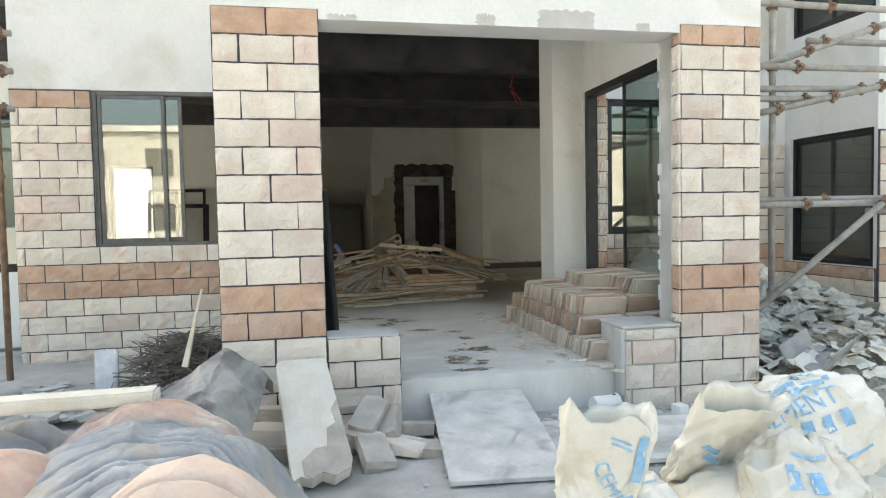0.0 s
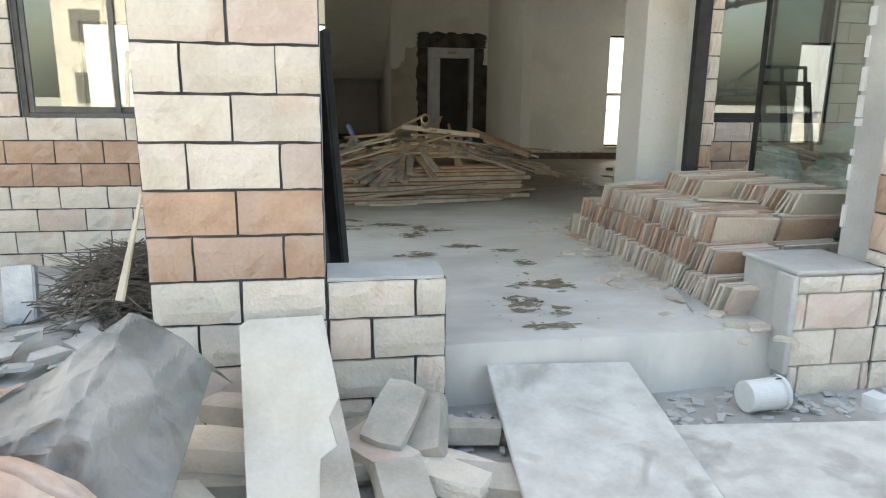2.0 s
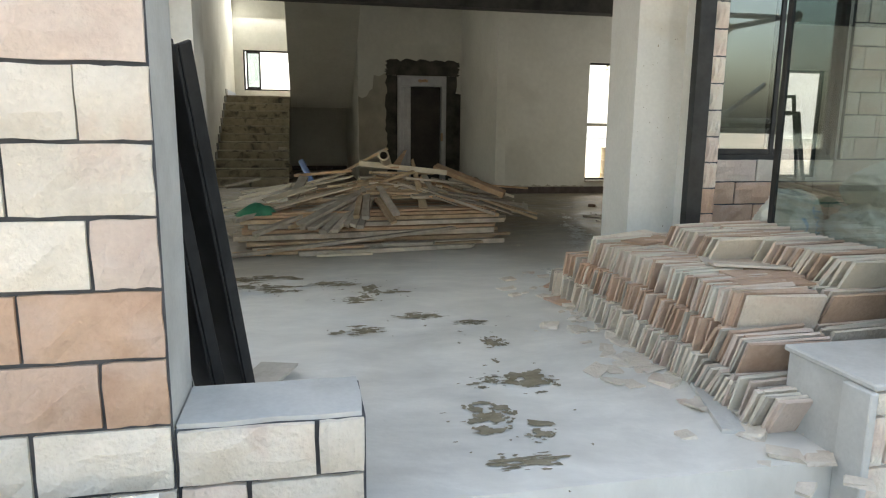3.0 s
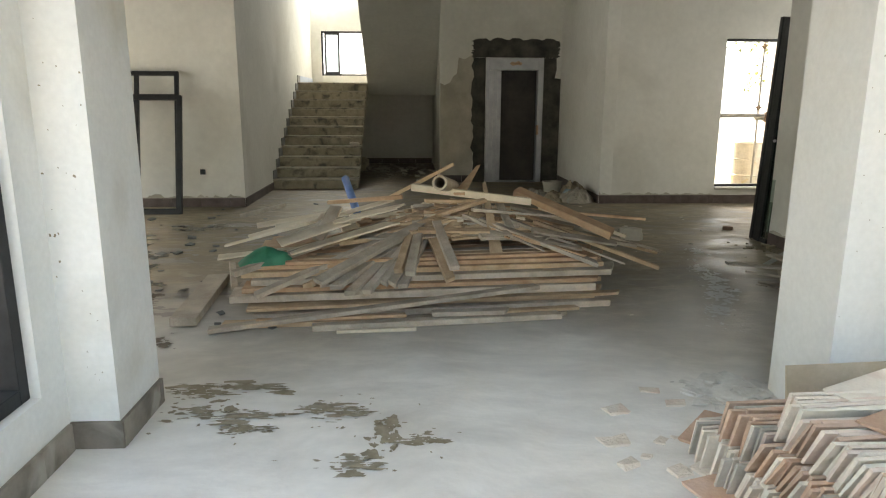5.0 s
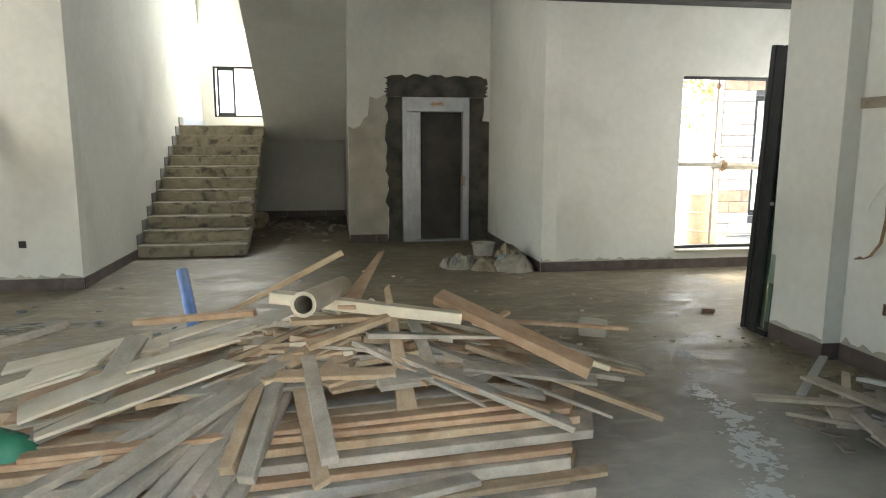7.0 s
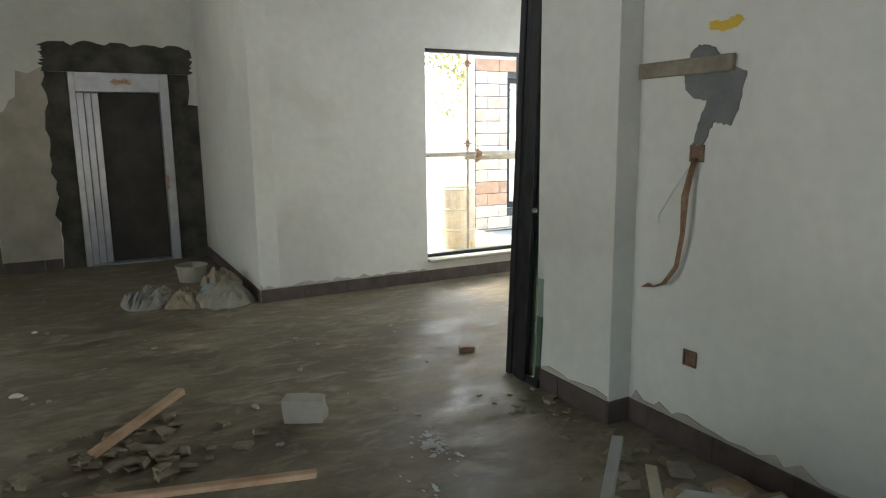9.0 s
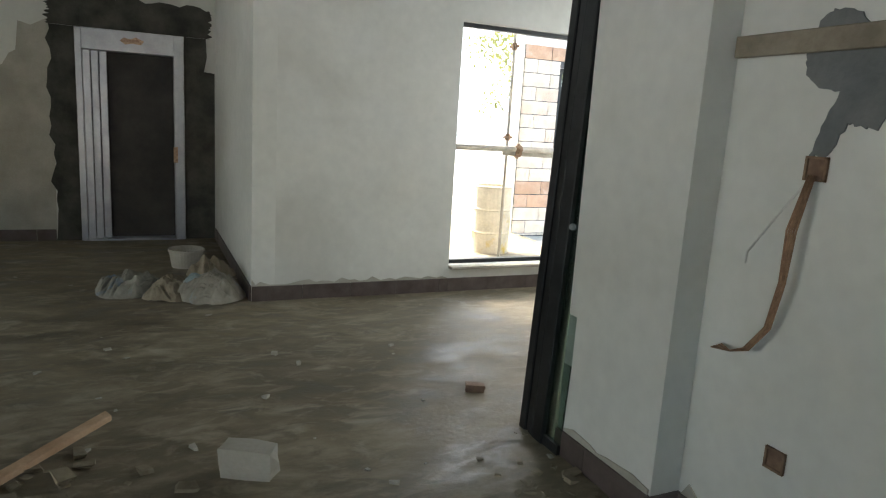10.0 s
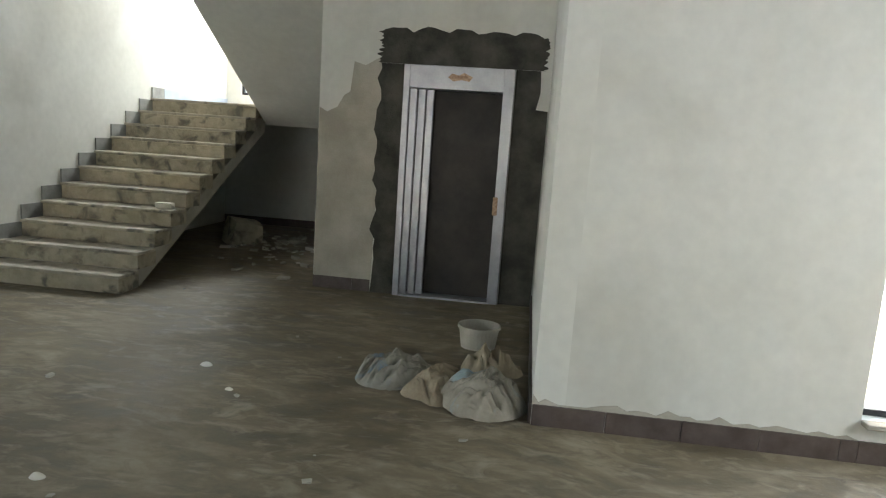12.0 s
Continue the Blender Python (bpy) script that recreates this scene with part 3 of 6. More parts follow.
# ---- windows ----
def window(name, axis, p, a0, a1, z0, z1, label, material, leaves=(), bar=0.045, depth=0.07, glass=True, pane=None):
    """A framed window across an opening; leaves: (a0, a1, glazed) sashes."""
    ob = thing(name, label, "window", kind="structure")

    def fr(nm, parent, b0, b1, c0, c1, d0, d1, m=material, lab=""):
        box = (b0, b1, p + d0, p + d1, c0, c1) if axis == "x" else (p + d0, p + d1, b0, b1, c0, c1)
        return boxes(nm, m, parent, box, bevel=0.003 if m not in (GLASS, GLASS_DARK) else 0.0, label=lab)

    fr("frame_side", ob, a0, a0 + bar, z0, z1, 0, depth)
    fr("frame_side", ob, a1 - bar, a1, z0, z1, 0, depth)
    fr("frame_head", ob, a0 + bar, a1 - bar, z1 - bar, z1, 0, depth)
    fr("frame_sill", ob, a0 + bar, a1 - bar, z0, z0 + bar, 0, depth)
    for i, (b0, b1) in enumerate(leaves):
        d = 0.008 + 0.03 * (i % 2)
        lo, hi = z0 + bar, z1 - bar
        st = fr("sash", ob, b0, b0 + 0.04, lo, hi, d, d + 0.026)
        fr("stile", st, b1 - 0.04, b1, lo, hi, d, d + 0.026)
        fr("rail", st, b0 + 0.04, b1 - 0.04, hi - 0.04, hi, d, d + 0.026)
        fr("rail", st, b0 + 0.04, b1 - 0.04, lo, lo + 0.05, d, d + 0.026)
        if glass:
            g = fr("pane", st, b0 + 0.038, b1 - 0.038, lo + 0.048, hi - 0.038, d + 0.010, d + 0.015, pane or GLASS)
            g.visible_shadow = False
    return ob


window("window_1", "x", FY + 0.01, -2.16, -0.62, 1.2, 2.88, "grey aluminium sliding window half open in the stone wall", GREYALU, [(-2.11, -1.43), (-1.49, -1.26)])
window("window_2", "x", FY + 0.03, 3.72, 4.95, 1.2, 2.88, "dark aluminium sliding window with glass", BLACK, [(3.765, 4.36), (4.3, 4.90)])
window("window_3", "y", 6.26, 6.79, 8.1, 0.81, 2.37, "dark glazed window in the wing wall", BLACK, [(6.84, 7.47), (7.43, 8.06)], pane=GLASS_DARK)
window("window_4", "y", 6.26, 6.79, 8.1, 3.64, 5.04, "dark glazed upper window in the wing wall", BLACK, [(6.84, 7.47), (7.43, 8.06)], pane=GLASS_DARK)
window("window_5", "x", 14.74, 5.49, 6.9, 0.53, 2.6, "tall black window frame open to the yard", BLACK, [(6.62, 6.86)], bar=0.035)
window("window_6", "x", 14.58, -3.75, -2.94, 0.57, 2.57, "tall dark-framed window opening", BLACK, bar=0.05)
window("window_7", "x", 21.46, -0.97, 0.25, 2.33, 3.33, "dark-framed stair window", BLACK, [(-0.90, -0.55)], bar=0.04)
window("window_8", "x", 9.26, -4.6, -2.95, 0.9, 2.8, "dark glazed window in the recessed wall", BLACK, [(-4.55, -3.76), (-3.8, -3.0)])
window("window_9", "y", 3.20, YF + 0.4, 7.66, 0.45, 2.85, "black sliding glazed screen at the porch side", BLACK, [(YF + 0.46, 6.74)], bar=0.07, depth=0.12)
window("window_10", "y", -0.46, YF + 0.4, 7.66, 0.6, 2.8, "black window frame without glass at the porch side", BLACK, bar=0.06, depth=0.1)
tagged(boxes("window_ledge", CEMENT_RAW, None, (5.49, 6.9, 14.60, 14.745, 0.50, 0.528), bevel=0.004), "grey cement window ledge", "window sill", kind="structure")

# ---- timber heap ----
def plank(parent, p0, p1, w, t, roll=0.0, material=None, point=False, name="plank"):
    a, b = Vector(p0), Vector(p1)
    d = b - a
    L = d.length / 2
    bm = bmesh.new()
    v = quad_box(bm, -L, L, -w / 2, w / 2, -t / 2, t / 2)
    e = RP.uniform(-0.3, 0.3) * w
    for k in (1, 5):
        v[k].co.x += e
    for k in (2, 6):
        v[k].co.x -= e
    if point:
        for k in (1, 2, 5, 6):
            v[k].co.y *= 0.3
            v[k].co.z *= 0.5
    for k in range(8):
        v[k].co.z += RP.uniform(-0.1, 0.1) * t
    bmesh.ops.bevel(bm, geom=bm.edges[:], offset=min(0.003, t * 0.2), segments=1, affect="EDGES")
    ob = part(name, bm, material or RP.choice((WOOD, WOOD, WOOD_GREY, WOOD_RED)), parent)
    q = d.to_track_quat("X", "Z")
    ob.matrix_basis = Matrix.Translation((a + b) / 2) @ q.to_matrix().to_4x4() @ pose(0, 0, 0, roll)
    return ob


RP = random.Random(11)
heap = thing("timber_heap", "heap of loose timber boards and offcuts on the hall floor", "timber heap")
# stack of long boards underneath, stepping back towards the top
z = F
for k in range(7):
    t = (0.05, 0.04, 0.06, 0.035, 0.05, 0.04, 0.035)[k]
    y, x0, x1 = 9.46 + 0.045 * k, -0.02 - 0.03 * (k % 3), 2.52 + RP.uniform(-0.12, 0.10)
    m = (WOOD_GREY, WOOD, WOOD_GREY, WOOD_RED, WOOD_GREY, WOOD, WOOD_RED)[k]
    for i in range(5):
        w = RP.uniform(0.19, 0.25)
        y += w / 2
        a, b = x0 + RP.uniform(-0.07, 0.07), x1 + RP.uniform(-0.16, 0.08)
        plank(heap, (a, y, z + t / 2), (b, y + 0.24 + RP.uniform(-0.02, 0.02), z + t / 2), w - 0.006, t - 0.004, RP.uniform(-0.5, 0.5), m if i else RP.choice((m, WOOD_GREY)), name="board")
        y += w / 2
    z += t
DECK = z
for k in range(6):
    y = 9.78 + 0.10 * k
    plank(heap, (0.25 + RP.uniform(-0.1, 0.2), y, DECK + 0.012), (2.25 + RP.uniform(-0.2, 0.25), y + 0.23, DECK + 0.014), RP.uniform(0.07, 0.10), 0.022, 0, (WOOD_RED, WOOD, WOOD_GREY)[k % 3])


def mound(x, y):
    return DECK + 0.03 + 0.27 * math.exp(-((x - 1.45) ** 2 / 0.50 + (y - 10.55) ** 2 / 0.30))


# boards and laths on the floor in front of the stack
for p0, p1, w, t, m in (((-0.18, 9.25, F + 0.02), (1.95, 9.62, 0.475), 0.085, 0.028, WOOD_GREY), ((0.46, 9.27, F + 0.022), (2.08, 9.46, F + 0.026), 0.085, 0.04, WOOD_GREY),
                        ((-0.12, 9.36, F + 0.018), (0.85, 9.41, F + 0.02), 0.10, 0.03, WOOD), ((0.60, 9.38, F + 0.016), (2.15, 9.55, F + 0.02), 0.11, 0.028, WOOD_GREY),
                        ((1.22, 9.40, F + 0.065), (1.72, 9.43, F + 0.065), 0.075, 0.03, WOOD_GREY), ((0.62, 9.21, F + 0.012), (1.12, 9.25, F + 0.012), 0.03, 0.02, WOOD_PALE),
                        ((1.50, 9.44, F + 0.05), (2.22, 9.56, F + 0.045), 0.06, 0.02, WOOD), ((0.10, 9.33, F + 0.05), (1.05, 9.40, F + 0.055), 0.05, 0.02, WOOD_RED),
                        ((1.30, 9.62, F + 0.09), (2.58, 9.78, F + 0.085), 0.07, 0.022, WOOD), ((0.0, 9.50, F + 0.07), (1.25, 9.56, F + 0.10), 0.06, 0.02, WOOD)):
    plank(heap, p0, p1, w, t, RP.uniform(-3, 3), m)
thick = plank(heap, (-0.37, 9.36, F + 0.032), (-0.46, 10.50, F + 0.034), 0.17, 0.06, 0, WOOD_GREY)
plank(heap, (-0.22, 10.05, F + 0.06), (-0.40, 10.70, F + 0.10), 0.05, 0.03, 10, WOOD_GREY)
# loose offcuts lying over the mound
for i in range(84):
    a = RP.gauss(0.10, 0.34) if RP.random() < 0.7 else RP.uniform(0, 6.28)
    L = RP.uniform(0.4, 1.35)
    cx, cy = 1.38 + RP.gauss(0, 0.36), 10.50 + RP.gauss(0, 0.22)
    dx, dy = math.cos(a) * L / 2, math.sin(a) * L / 2
    x0, y0, x1, y1 = max(0.0, cx - dx), max(9.95, cy - dy), min(2.8, cx + dx), cy + dy
    up = RP.uniform(0.0, 0.05)
    plank(heap, (x0, y0, mound(x0, y0) + up), (x1, y1, mound(x1, y1) + up * 0.6), RP.uniform(0.045, 0.10), RP.uniform(0.016, 0.03), RP.uniform(-20, 20), RP.choice((WOOD, WOOD, WOOD_GREY, WOOD_PALE, WOOD_RED)), RP.random() < 0.15)
# a fan of thick grey laths hanging over the front of the stack
for p0, p1, w in (((0.90, 10.32, 0.80), (-0.12, 9.66, 0.57), 0.075), ((1.22, 10.34, 0.82), (0.06, 9.50, 0.46), 0.085), ((1.26, 10.30, 0.84), (0.47, 9.50, 0.55), 0.11), ((1.10, 10.25, 0.74), (0.40, 9.52, 0.52), 0.08),
                  ((1.14, 10.28, 0.76), (0.58, 9.54, 0.50), 0.085), ((1.12, 10.24, 0.74), (0.68, 9.50, 0.47), 0.08), ((1.18, 10.30, 0.78), (0.79, 9.49, 0.48), 0.085), ((1.16, 10.22, 0.74), (0.90, 9.56, 0.52), 0.08),
                  ((1.20, 10.26, 0.76), (0.96, 9.50, 0.53), 0.085), ((1.22, 10.26, 0.75), (1.03, 9.52, 0.51), 0.08), ((1.16, 10.22, 0.80), (1.08, 9.50, 0.60), 0.085), ((1.10, 10.20, 0.79), (1.00, 9.58, 0.60), 0.075),
                  ((1.22, 10.22, 0.77), (1.35, 9.52, 0.55), 0.085), ((1.28, 10.20, 0.82), (1.38, 9.56, 0.62), 0.085), ((1.0, 10.2, 0.72), (0.50, 9.60, 0.50), 0.07), ((1.05, 10.22, 0.71), (0.74, 9.56, 0.46), 0.075)):
    plank(heap, p0, p1, w * 0.8, 0.036, RP.uniform(-12, 12), RP.choice((WOOD_GREY, WOOD_GREY, WOOD)), name="lath")
# pale plywood pieces over the west end
for p0, p1, w in (((-0.26, 10.02, 0.69), (0.36, 10.18, 0.83), 0.15), ((-0.10, 10.08, 0.74), (0.40, 10.24, 0.86), 0.17), ((0.14, 9.96, 0.72), (0.62, 10.14, 0.85), 0.18), ((0.22, 9.90, 0.66), (0.95, 10.2, 0.82), 0.15),
                  ((0.52, 10.10, 0.84), (0.94, 10.22, 0.92), 0.13), ((0.62, 10.26, 0.86), (1.02, 10.34, 0.93), 0.10), ((-0.28, 9.90, 0.63), (0.26, 9.98, 0.68), 0.10), ((0.05, 10.3, 0.78), (0.62, 10.42, 0.86), 0.18),
                  ((-0.12, 10.44, 0.76), (0.50, 10.60, 0.84), 0.16), ((0.40, 10.5, 0.80), (0.95, 10.55, 0.95), 0.13)):
    plank(heap, p0, p1, w, 0.014, RP.uniform(-9, 9), WOOD_PALE, RP.random() < 0.35, name="plywood")
plank(heap, (0.40, 10.05, 0.72), (0.52, 10.30, 0.93), 0.09, 0.03, 20, WOOD_GREY)
plank(heap, (-0.30, 10.65, 0.80), (0.05, 10.75, 0.88), 0.05, 0.03, 0, WOOD_GREY)
# single sticks that stand out of the heap
plank(heap, (1.10, 10.46, 1.06), (2.0, 10.26, 0.97), 0.085, 0.05, 0, WOOD_PALE)
plank(heap, (1.72, 9.98, 0.60), (1.66, 10.42, 1.10), 0.10, 0.022, 0, WOOD, True)
plank(heap, (1.93, 10.50, 1.02), (2.58, 10.02, 0.76), 0.095, 0.055, 15, WOOD_RED)
for p0, p1, w, m in (((1.62, 10.25, 0.84), (2.42, 9.82, 0.58), 0.085, WOOD_GREY), ((1.85, 10.32, 0.82), (2.66, 9.95, 0.55), 0.07, WOOD_GREY), ((2.05, 10.35, 0.80), (2.95, 10.02, 0.50), 0.06, WOOD), ((2.0, 10.28, 0.76), (2.85, 10.25, 0.62), 0.05, WOOD_GREY),
                     ((1.70, 10.15, 0.78), (2.35, 9.88, 0.62), 0.06, WOOD_RED), ((1.28, 10.18, 0.88), (1.66, 10.28, 0.98), 0.06, WOOD), ((1.55, 10.2, 0.92), (2.3, 10.3, 0.84), 0.06, WOOD_GREY), ((2.1, 10.42, 0.90), (2.72, 10.12, 0.72), 0.025, WOOD_PALE),
                     ((1.78, 10.4, 0.95), (1.86, 10.1, 0.72), 0.06, WOOD_GREY), ((1.2, 10.3, 0.97), (1.9, 10.42, 0.95), 0.09, WOOD), ((1.9, 10.6, 0.88), (2.75, 10.45, 0.70), 0.07, WOOD_GREY), ((1.5, 10.3, 0.86), (2.05, 9.9, 0.66), 0.07, WOOD_GREY)):
    plank(heap, p0, p1, w, 0.026, RP.uniform(-8, 8), m, RP.random() < 0.3)
plank(heap, (0.78, 11.0, 0.84), (1.45, 10.90, 1.20), 0.05, 0.03, 0, WOOD)
plank(heap, (1.46, 10.33, 1.02), (1.68, 11.06, 1.17), 0.09, 0.02, 0, WOOD_RED, True)
plank(heap, (0.42, 10.6, 0.92), (1.02, 10.45, 0.98), 0.05, 0.03, 0, WOOD_RED)
plank(heap, (1.8, 10.8, 0.85), (3.05, 10.64, 0.76), 0.03, 0.02, 0, WOOD_RED)
plank(heap, (2.0, 10.9, 0.8), (3.33, 10.9, 0.42), 0.05, 0.02, 0, WOOD_GREY)
plank(heap, (2.1, 10.6, 0.75), (3.2, 10.75, 0.45), 0.06, 0.02, 0, WOOD)

pipe = thing("cardboard_tube", "pale hollow cardboard tube sticking out of the timber heap", "tube")
bm = bmesh.new()
a, b = Vector((1.287, 9.80, 1.17)), Vector((1.45, 10.9, 1.01))
rings = []
d = (b - a).normalized()
u = d.orthogonal().normalized()
w = d.cross(u)
for p, r in ((a, 0.052), (b, 0.052), (b, 0.037), (a, 0.037)):
    rings.append([bm.verts.new(p + r * (math.cos(k * math.pi / 12) * u + math.sin(k * math.pi / 12) * w)) for k in range(24)])
for i in range(4):
    for k in range(24):
        bm.faces.new((rings[i][k], rings[i][(k + 1) % 24], rings[(i + 1) % 4][(k + 1) % 24], rings[(i + 1) % 4][k]))
part("tube_wall", bm, CARD, pipe, smooth=False)
bl = thing("blue_pipe", "blue plastic conduit stuck upright in the timber heap", "pipe")
bm = bmesh.new()
tube(bm, [(0.49, 11.35, 1.03), (0.62, 10.97, 0.78)], 0.035, 12)
part("pipe_wall", bm, BLUE, bl, smooth=True)


def crease(x, y, z):
    """Facets that meet in sharp ridges, at two sizes: 0 in the hollows, 1 on the ridges."""
    d = noise.voronoi((x, y, z))[0]
    e = noise.voronoi((x * 2.9 + 4.1, y * 2.9, z * 2.9))[0]
    return 0.6 * (1 - min(1.0, (d[1] - d[0]) * 2.0)) + 0.4 * (1 - min(1.0, (e[1] - e[0]) * 1.8))


def drape(a, b, seed):
    """Long soft cloth folds in two directions, with sharp crests."""
    w = 1.6 * noise.noise((a * 0.22, b * 0.22, seed)) + 0.5 * noise.noise((a * 0.6, b * 0.6, seed + 4))
    f1 = (1 - abs(math.sin(math.pi * (0.85 * a + w)))) ** 1.4 * (0.55 + 0.6 * noise.noise((a * 0.3 + 7, b * 0.5, seed)))
    c = 0.55 * a + 0.95 * b
    f2 = (1 - abs(math.sin(math.pi * (1.1 * c + 1.4 * w)))) ** 1.6 * max(0.0, 0.3 + 0.9 * noise.noise((a * 0.35, b * 0.4, seed + 9)))
    return f1 + 0.8 * f2


def crumple(name, label, category, material, cx, cy, z0, rx, ry, h, seed, n=44, ridge=0.05, power=1.6, freq=4.0, rough=0.55, arcs=None):
    """A crumpled mound of sheeting, closed at its foot."""
    bm = bmesh.new()
    rings, m = [], n // 2
    for j in range(m + 1):
        f = j / m
        ring = []
        for i in range(n * 2):
            a = i * math.pi / n
            k = 1 + 0.18 * noise.noise((math.cos(a) * 1.4 + seed, math.sin(a) * 1.4, seed * 0.7))
            x, y = cx + rx * k * f * math.cos(a), cy + ry * k * f * math.sin(a)
            base = h * max(0.0, 1 - f ** power)
            wx = x + 0.12 * noise.noise((x * 2.0, y * 2.0, seed))
            wy = y + 0.12 * noise.noise((x * 2.0 + 9.0, y * 2.0, seed))
            ca, sa = math.cos(seed), math.sin(seed)
            q = ((wx * ca + wy * sa) * freq, (wy * ca - wx * sa) * freq * 0.34, seed * 1.7)
            fold = 0.95 * drape(q[0], q[1], seed) + rough * (crease(*q) - 0.3) + 0.35 * noise.noise((q[0] * 0.3, q[1] * 0.3, q[2])) + 0.1
            fold += 0.14 * (0.6 - abs(noise.noise((q[0] * 1.9, q[1] * 1.5, q[2] + 3)))) + 0.10 * (0.5 - abs(noise.noise((wx * freq * 3.4, wy * freq * 3.4, seed))))
            z = z0 + base + ridge * (1.5 * fold - 0.6) * min(1.0, 4 * (1 - f) + 0.25)
            if arcs:
                ax, ay, af, amp = arcs
                lean = math.hypot(x - ax, y - ay) * af + 1.5 * noise.noise((x * 1.5, y * 1.5, seed)) + 0.5 * noise.noise((x * 4, y * 4, seed + 2))
                for k, depth in ((1.0, 1.0), (2.3, 0.5)):
                    gate = min(1.0, max(0.0, 0.45 + 1.3 * noise.noise((x * 2.2 * k ** 0.5, y * 2.2 * k ** 0.5, seed + 5 * k))))
                    z -= amp * depth * gate * (1 - abs(math.sin(math.pi * lean * k))) ** 3 * min(1.0, 3 * (1 - f))
                z += 0.16 * amp * (crease(x * 6, y * 6, seed) - 0.4) * min(1.0, 3 * (1 - f))
            ring.append(bm.verts.new((x, y, max(z, z0 - 0.02))))
        rings.append(ring)
    for r0, r1 in zip(rings, rings[1:]):
        for i in range(n * 2):
            bm.faces.new((r0[i], r1[i], r1[(i + 1) % (n * 2)], r0[(i + 1) % (n * 2)]))
    bmesh.ops.remove_doubles(bm, verts=bm.verts[:], dist=1e-5)
    bmesh.ops.recalc_face_normals(bm, faces=bm.faces[:])
    ob = part(name, bm, material, smooth=True)
    return tagged(ob, label, category)


crumple("green_sheet", "crumpled green plastic sheet under the timber", "plastic sheet", GREEN, 0.06, 9.86, DECK - 0.01, 0.20, 0.13, 0.11, 5, 40, 0.03)

# ---- loose black frames ----
def loose_frame(label, m, w, h, bars=(), bar=0.05, depth=0.06, group=""):
    ob = thing("window_frame", label, "window frame", group)
    ob.matrix_basis = m
    boxes("stile", BLACK, ob, (0, bar, 0, depth, 0, h), bevel=0.004)
    boxes("stile", BLACK, ob, (w - bar, w, 0, depth, 0, h), bevel=0.004)
    boxes("top_rail", BLACK, ob, (bar, w - bar, 0, depth, h - bar, h), bevel=0.004)
    boxes("bottom_rail", BLACK, ob, (bar, w - bar, 0, depth, 0, bar), bevel=0.004)
    for kind, p in bars:
        if kind == "v":
            boxes("mullion", BLACK, ob, (p, p + bar, 0, depth, bar, h - bar), bevel=0.004)
        else:
            boxes("transom", BLACK, ob, (bar, w - bar, 0.004, depth - 0.004, p, p + bar), bevel=0.004)
    return ob


loose_frame("black aluminium window frame leaning on the hall wall", pose(-2.98, 13.80, F, -14, 0, 2), 1.12, 1.55, [("v", 0.52)], 0.06, group="leaning frames")
loose_frame("tall black aluminium window frame leaning behind another", pose(-3.0, 13.98, F, -12, 0, 2), 1.06, 1.85, [("v", 0.5), ("h", 1.50)], 0.05, group="leaning frames")
for i in range(3):
    fr = thing("door_frame", "black aluminium frame section leaning on the back of the porch pier", "frame section", "black frame sections")
    foot, head = Vector((0.25 - 0.10 * i, 6.08 - 0.10 * i, F)), Vector((0.155 - 0.09 * i, 5.45 + 0.02 * i, 1.68 - 0.10 * i))
    fr.matrix_basis = Matrix.Translation(foot) @ (head - foot).to_track_quat("Z", "Y").to_matrix().to_4x4() @ pose(0, 0, 0, 0, 0, 150)
    hgt = (head - foot).length
    boxes("web", BLACK, fr, (-0.055, 0.055, 0.0, 0.012, 0.0, hgt), bevel=0.003)
    boxes("flange", BLACK, fr, (-0.06, -0.045, -0.05, 0.0, 0.0, hgt), bevel=0.003)
    boxes("flange", BLACK, fr, (0.045, 0.06, -0.05, 0.0, 0.0, hgt), bevel=0.003)
    boxes("groove", BLACK, fr, (-0.008, 0.008, -0.03, 0.0, 0.0, hgt), bevel=0.003)
    boxes("end_tape", MARBLE, fr, (-0.044, 0.044, -0.045, -0.003, 0.002, 0.10), label="pale protective tape")

post = thing("glazed_door", "black sliding door leaf with green glass standing beside the pilaster", "door", at=(4.735, 12.12, F, 0.6, 2.0, 0))
boxes("stile", BLACK, post, (0, 0.075, -0.055, 0.0, 0, 2.27), bevel=0.004)
boxes("stile", BLACK, post, (0.006, 0.06, -0.11, -0.06, 0, 2.25), bevel=0.004)
boxes("stile", BLACK, post, (0.0, 0.07, -0.20, -0.115, 0, 2.25), bevel=0.004)
boxes("bottom_rail", BLACK, post, (0.01, 0.05, -0.32, -0.2, 0, 0.05))
pn = boxes("pane", GLASS_GREEN, post, (0.022, 0.03, -0.32, -0.2, 0.04, 2.24))
pn.visible_shadow = False
bm = bmesh.new()
bmesh.ops.create_icosphere(bm, subdivisions=2, radius=0.016)
kn = part("knob", bm, ALU, post, smooth=True)
kn.matrix_basis = pose(0.01, -0.215, 1.05)

# ---- east wall fittings ----
XW = 4.92
def on_east(pts, t, name, label, material, category):
    """Plates on the east wall; points as y, z."""
    bm = bmesh.new()
    r = random.Random(len(pts))
    out = []
    for (y0, z0), (y1, z1) in zip(pts, pts[1:] + pts[:1]):
        for k in range(5):
            s = 0.0 if k == 0 else 0.006
            out.append((-(y0 + (y1 - y0) * k / 5 + r.uniform(-s, s)), z0 + (z1 - z0) * k / 5 + r.uniform(-s, s)))
    slab_of(bm, out, t)
    ob = part(name, bm, material)
    ob.matrix_basis = pose(XW, 0, 0, 0, 0, -90)
    return tagged(ob, label, category)


